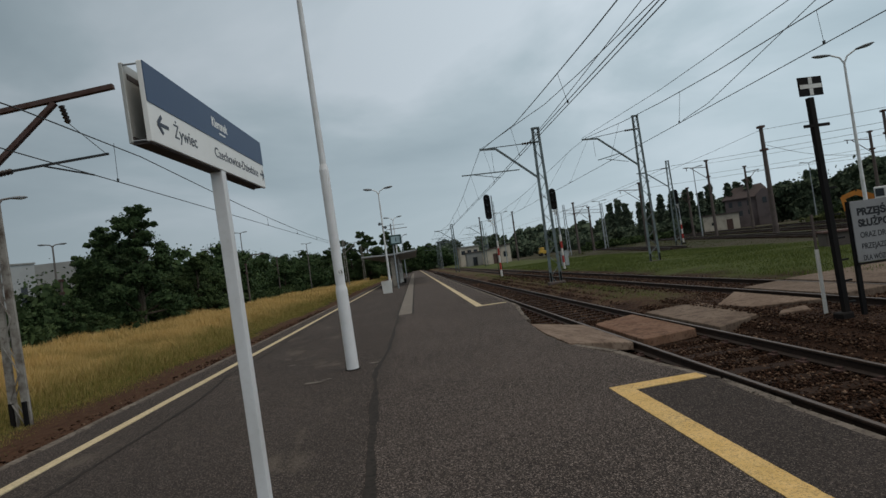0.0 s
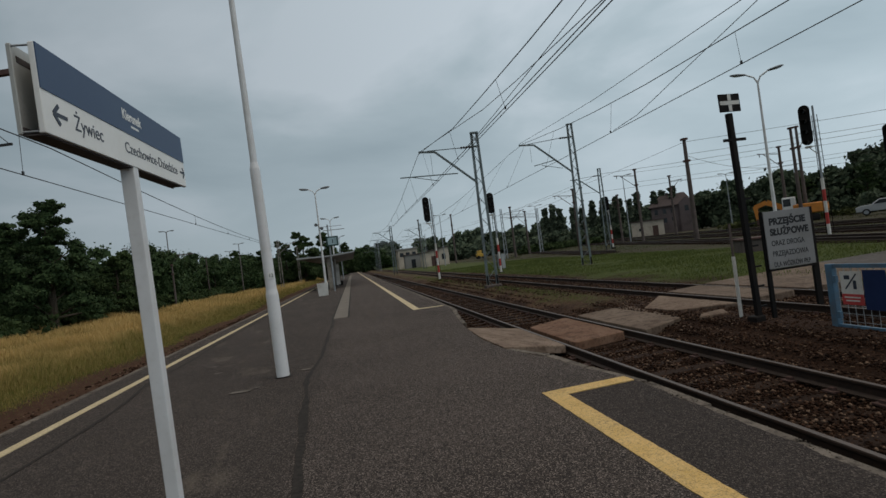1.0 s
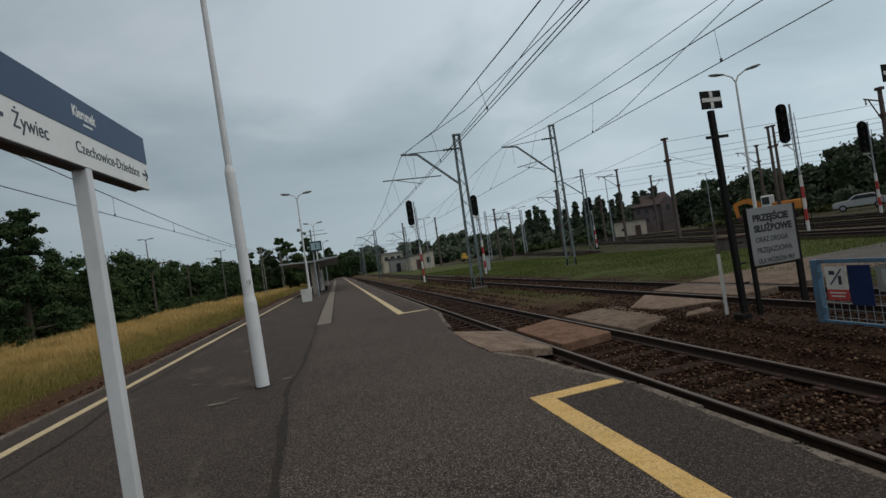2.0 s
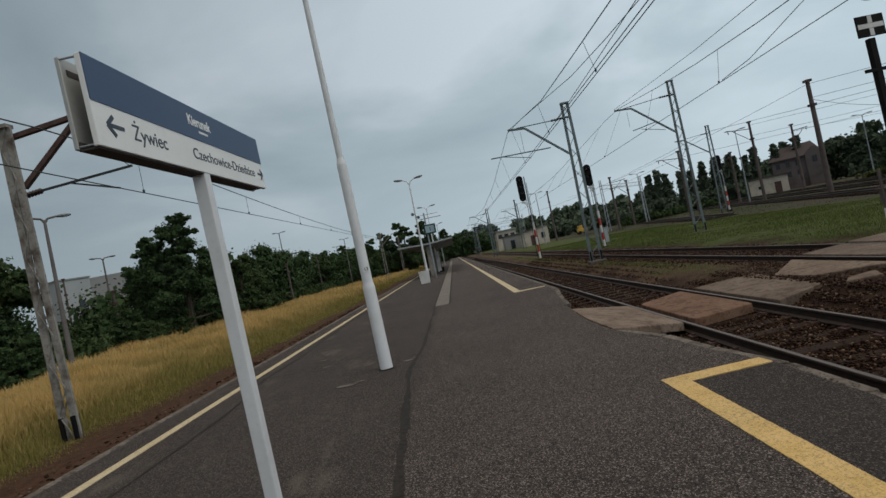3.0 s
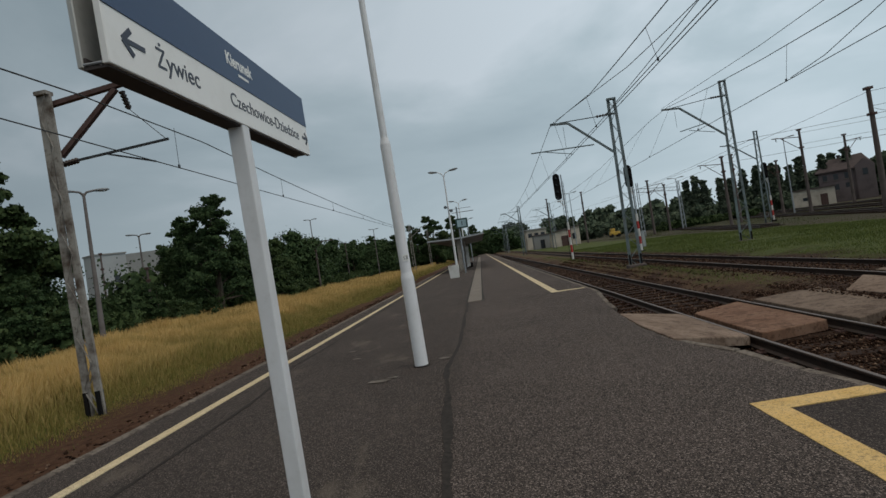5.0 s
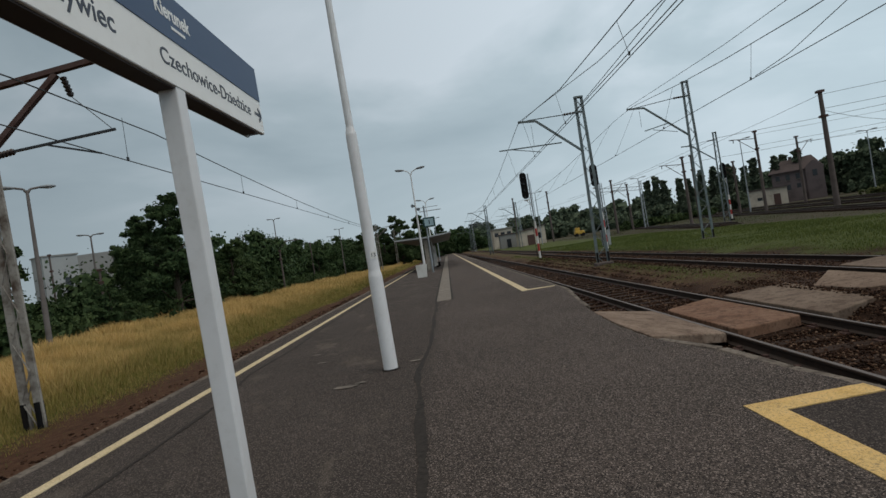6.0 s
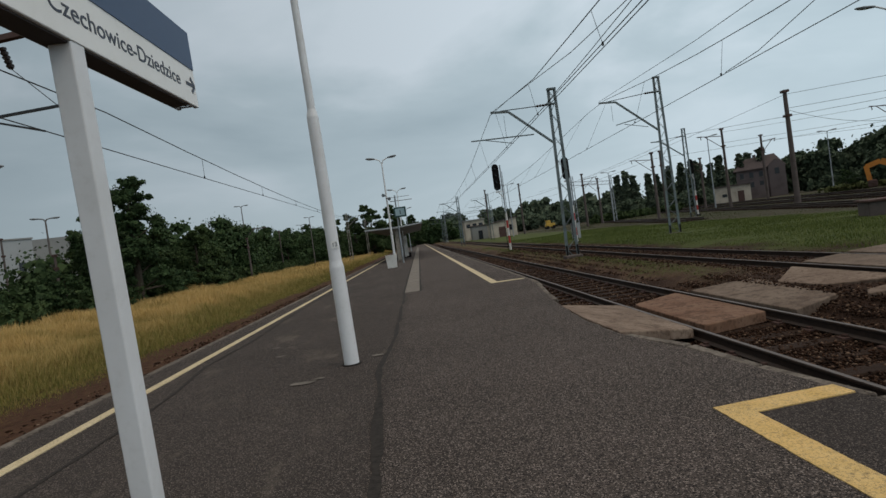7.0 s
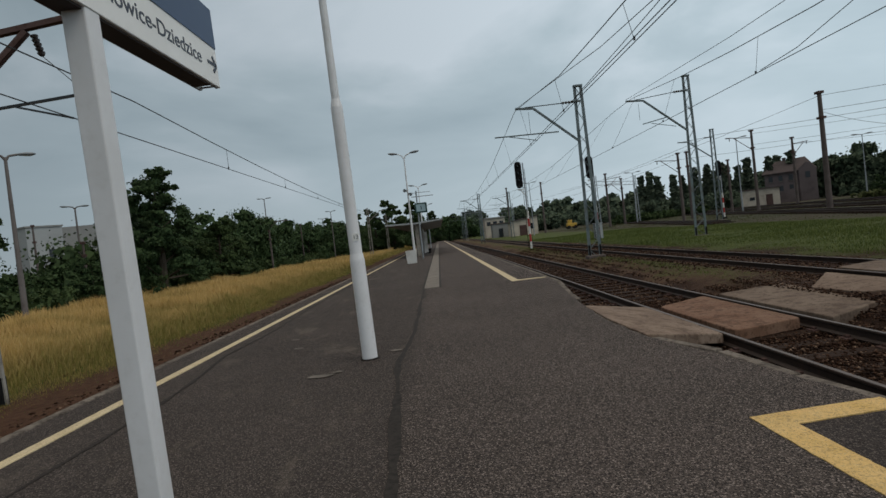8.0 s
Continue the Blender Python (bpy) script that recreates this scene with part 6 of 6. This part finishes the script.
# ---- yard machines and vehicles ----


def excavator(x, y, rz):
    ob = thing("excavator", "orange tracked excavator parked in the yard", "excavator", (x, y, ground_z(x, y)), rz)
    shape("track", M_TYRE, ob, lambda bm: (box(bm, (0, -1.0, 0.4), (3.6, 0.55, 0.8)), soften(bm, 0.25, 3)))
    shape("track", M_TYRE, ob, lambda bm: (box(bm, (0, 1.0, 0.4), (3.6, 0.55, 0.8)), soften(bm, 0.25, 3)))
    shape("house", M_ORANGE, ob, lambda bm: (box(bm, (0.9, 0, 1.45), (3.0, 2.4, 1.1)), soften(bm, 0.12, 2)), "orange engine house")
    cab = shape("cab", M_CARWHITE, ob, lambda bm: (box(bm, (-0.9, -0.6, 1.95), (1.3, 1.1, 1.9)), soften(bm, 0.12, 2)), "pale cab")
    shape("window", M_GLASS, cab, lambda bm: box(bm, (-1.1, -1.155, 2.3), (0.7, 0.03, 0.8)))
    shape("window", M_GLASS, cab, lambda bm: box(bm, (-1.555, -0.6, 2.25), (0.03, 0.9, 1.0)))
    shape("boom", M_ORANGE, ob, lambda bm: (beam(bm, (-1.2, 0.5, 1.7), (-3.0, 0.5, 2.7), 0.5, 0.6), beam(bm, (-3.0, 0.5, 2.7), (-4.2, 0.5, 2.3), 0.45, 0.5)))
    shape("stick", M_ORANGE, ob, lambda bm: beam(bm, (-4.2, 0.5, 2.4), (-4.0, 0.5, 0.8), 0.42, 0.42))
    shape("bucket", M_RUST, ob, lambda bm: (box(bm, (-3.8, 0.5, 0.5), (0.8, 0.9, 0.8)), soften(bm, 0.15, 2)))
    shape("counterweight", M_ORANGE, ob, lambda bm: (box(bm, (2.4, 0, 1.4), (0.5, 2.3, 1.0)), soften(bm, 0.15, 2)))


excavator(52.0, 53.5, -42)


def car(x, y, rz, paint, label):
    ob = thing("car", label, "car", (x, y, ground_z(x, y)), rz, "parked cars")

    def body(bm):
        side = [(-2.1, 0.35), (-2.1, 0.8), (-1.7, 0.95), (-0.9, 1.0), (-0.35, 1.42), (1.0, 1.46), (1.75, 1.02), (2.1, 0.92), (2.12, 0.35)]
        prism(bm, [(p[0], -0.85, p[1]) for p in side], (0, 1.7, 0))
        soften(bm, 0.06, 2)
    shape("body", paint, ob, body)
    for s in (-1, 1):
        shape("window", M_GLASS, ob, lambda bm: prism(bm, [(-0.75, s * 0.855, 1.0), (-0.3, s * 0.855, 1.36), (0.95, s * 0.855, 1.38), (1.5, s * 0.855, 1.03)], (0, s * 0.01, 0)))
        for xx in (-1.35, 1.3):
            w = shape("wheel", M_TYRE, ob, lambda bm: tube(bm, (xx, s * 0.72, 0.31), (xx, s * 0.88, 0.31), 0.31, 0.31, 16))
            shape("rim", M_GALV, w, lambda bm: tube(bm, (xx, s * 0.87, 0.31), (xx, s * 0.89, 0.31), 0.19, 0.19, 12))
    shape("windscreen", M_GLASS, ob, lambda bm: prism(bm, [(-0.92, -0.7, 1.02), (-0.92, 0.7, 1.02), (-0.40, 0.62, 1.40), (-0.40, -0.62, 1.40)], (-0.02, 0, 0.015)))
    for s in (-0.6, 0.6):
        shape("headlight", M_LENS, ob, lambda bm: box(bm, (-2.1, s, 0.72), (0.06, 0.3, 0.14)))


car(51.4, 43.4, -50, M_CARPAINT, "silver car parked at the yard's edge")
car(54.9, 39.8, -52, M_CARWHITE, "white car parked at the yard's edge")
car(58.0, 35.8, -54, M_CARPAINT, "silver car parked at the yard's edge")

# ---- buildings ----


def hut():
    x, y = 72, 124
    g = ground_z(x, y)
    ob = thing("hut", "low plastered flat-roofed hut with one dark door", "hut", (x, y, g - 0.1), -28)
    shape("wall", M_PLASTER, ob, lambda bm: box(bm, (3.2, 2.5, 1.85), (7.4, 5, 3.9)))
    shape("roof", M_ROOF, ob, lambda bm: box(bm, (3.2, 2.5, 3.88), (8.0, 5.6, 0.24)))
    shape("door", M_RUST, ob, lambda bm: box(bm, (4.9, -0.02, 1.25), (1.3, 0.06, 2.5)), "rust-brown door")
    shape("window", M_GLASS, ob, lambda bm: box(bm, (1.6, -0.02, 1.8), (1.0, 0.06, 0.7)))


hut()


def old_house():
    ob = thing("old_house", "derelict brick building with a dark broken roof", "house", (81.2, 131.0, 2.2), -33)
    shape("wall", M_OLDBRICK, ob, lambda bm: box(bm, (5.2, 4, 1.0), (10.0, 8, 8.8)))
    shape("roof", M_ROOF, ob, lambda bm: (
        prism(bm, [(-0.4, -0.6, 5.2), (10.6, -0.6, 5.2), (8.6, 3.6, 8.4), (2.2, 3.6, 8.0)], (0, 0, 0.22)),
        prism(bm, [(-0.4, 8.6, 5.2), (-0.4, -0.6, 5.2), (2.2, 3.6, 8.0), (2.2, 4.4, 8.0)], (0, 0, 0.22)),
        prism(bm, [(-0.4, 8.6, 5.2), (2.2, 4.2, 8.0), (8.6, 4.2, 8.4), (10.6, 8.6, 5.2)], (0, 0, 0.22))), "dark sagging hipped roof")
    shape("gable", M_OLDBRICK, ob, lambda bm: prism(bm, [(7.0, -0.7, -3.2), (10.4, -0.7, -3.2), (10.4, -0.7, 5.6), (9.3, -0.7, 6.8), (8.5, -0.7, 7.1), (7.0, -0.7, 5.8)], (0, 6, 0)), "broken brick gable end")
    shape("lean_to", M_OLDBRICK, ob, lambda bm: prism(bm, [(2.4, -3, -3.2), (6.0, -3, -3.2), (6.0, -3, 1.4), (2.4, -3, 0.8)], (0, 3.1, 0)))
    shape("chimney", M_OLDBRICK, ob, lambda bm: (box(bm, (4.4, 4, 8.3), (0.7, 0.7, 1.2)), box(bm, (4.4, 4, 8.9), (0.85, 0.85, 0.15))))
    for k in range(3):
        for z in (1.7, 4.0):
            w = shape("window", M_GLASS, ob, lambda bm: box(bm, (1.4 + 2.0 * k, -0.02, z), (0.8, 0.12, 1.3)), "dark broken window")
            shape("sill", M_CONC, w, lambda bm: box(bm, (1.4 + 2.0 * k, -0.08, z - 0.7), (1.0, 0.2, 0.1)))
    shape("window", M_GLASS, ob, lambda bm: box(bm, (8.7, -0.72, 4.2), (0.9, 0.12, 1.4)), "dark broken window")

old_house()


def station_sheds():
    a = thing("signal_house", "pale two-storey railway building with small windows", "house", (14.0, 139.0, -0.3), 0)
    shape("wall", M_PLASTER, a, lambda bm: box(bm, (3, 3, 2.5), (5.0, 6, 5.2)))
    shape("roof", M_WALLGREY, a, lambda bm: box(bm, (3, 3, 5.2), (5.5, 6.6, 0.3)))
    for k in range(3):
        shape("window", M_GLASS, a, lambda bm: box(bm, (1.4 + 1.6 * k, -0.02, 3.8), (1.0, 0.1, 1.0)))
    shape("railing", M_GALV, a, lambda bm: [beam(bm, (k, -0.2, 5.3), (k, -0.2, 6.2), 0.06, 0.06) for k in range(0, 7)] + [beam(bm, (0, -0.2, 6.2), (6, -0.2, 6.2), 0.06, 0.06)])
    b = thing("shed", "low weathered plaster shed beside the line", "shed", (18.2, 118.0, -0.2), 0)
    shape("wall", M_PLASTER, b, lambda bm: prism(bm, [(0, 0, 0), (5.6, 0, 0), (5.6, 0, 4.0), (0, 0, 3.2)], (0, 6, 0)))
    shape("roof", M_ROOF, b, lambda bm: prism(bm, [(-0.3, -0.3, 3.2), (5.9, -0.3, 4.05), (5.9, -0.3, 4.2), (-0.3, -0.3, 3.35)], (0, 6.6, 0)))
    shape("door", M_RUST, b, lambda bm: box(bm, (2.4, -0.03, 1.2), (1.5, 0.1, 2.3)), "dark door")
    shape("window", M_GLASS, b, lambda bm: box(bm, (4.4, -0.03, 2.0), (0.8, 0.1, 1.2)))
    c = thing("shed", "grey low shed joined to a railway building", "shed", (15.4, 128.0, -0.2), 0)
    shape("wall", M_WALLGREY, c, lambda bm: box(bm, (1.8, 2, 1.6), (4.2, 4, 3.4)))
    shape("roof", M_ROOF, c, lambda bm: box(bm, (1.8, 2, 3.35), (4.6, 4.4, 0.2)))
    shape("door", M_GLASS, c, lambda bm: box(bm, (1.6, -0.03, 1.2), (1.0, 0.1, 2.0)))


station_sheds()


def yard_digger():
    ob = thing("digger", "small yellow machine far down the line", "machine", (33.5, 128, ground_z(33.5, 128)), 0)
    shape("body", M_MACHINE, ob, lambda bm: (box(bm, (0, 0, 0.9), (2.2, 1.4, 0.8)), soften(bm, 0.1, 1)))
    shape("cab", M_MACHINE, ob, lambda bm: (box(bm, (-0.4, 0, 1.6), (1.0, 1.1, 0.9)), soften(bm, 0.08, 1)))
    for xx in (-0.75, 0.75):
        for s in (-0.6, 0.6):
            shape("wheel", M_TYRE, ob, lambda bm: tube(bm, (xx, s - 0.15, 0.4), (xx, s + 0.15, 0.4), 0.4, 0.4, 12))

yard_digger()


def hall():
    ob = thing("industrial_hall", "pale grey flat-roofed industrial hall behind the bushes", "hall", (-51.8, 69.5, -0.6), 37)
    shape("wall", M_WALLWHITE, ob, lambda bm: prism(bm, [(3.1, 0, 0), (6.9, 0.6, 0), (5.7, 5.5, 0), (1.95, 2.6, 0)], (0, 0, 9.2)), "pale rendered block")
    shape("parapet", M_WALLGREY, ob, lambda bm: prism(bm, [(3.05, -0.15, 9.2), (7.05, 0.5, 9.2), (5.75, 5.65, 9.2), (1.8, 2.6, 9.2)], (0, 0, 0.2)))
    shape("side_wing", M_WALLGREY, ob, lambda bm: prism(bm, [(5.0, 12, 0), (15, 12, 0), (15, 12, 10.2), (5.0, 12, 9.9)], (0, 14, 0)), "grey sheet-clad wing")
    shape("window", M_GLASS, ob, lambda bm: box(bm, (5.6, 0.36, 5.2), (0.7, 0.16, 2.2)), "dark window")

hall()
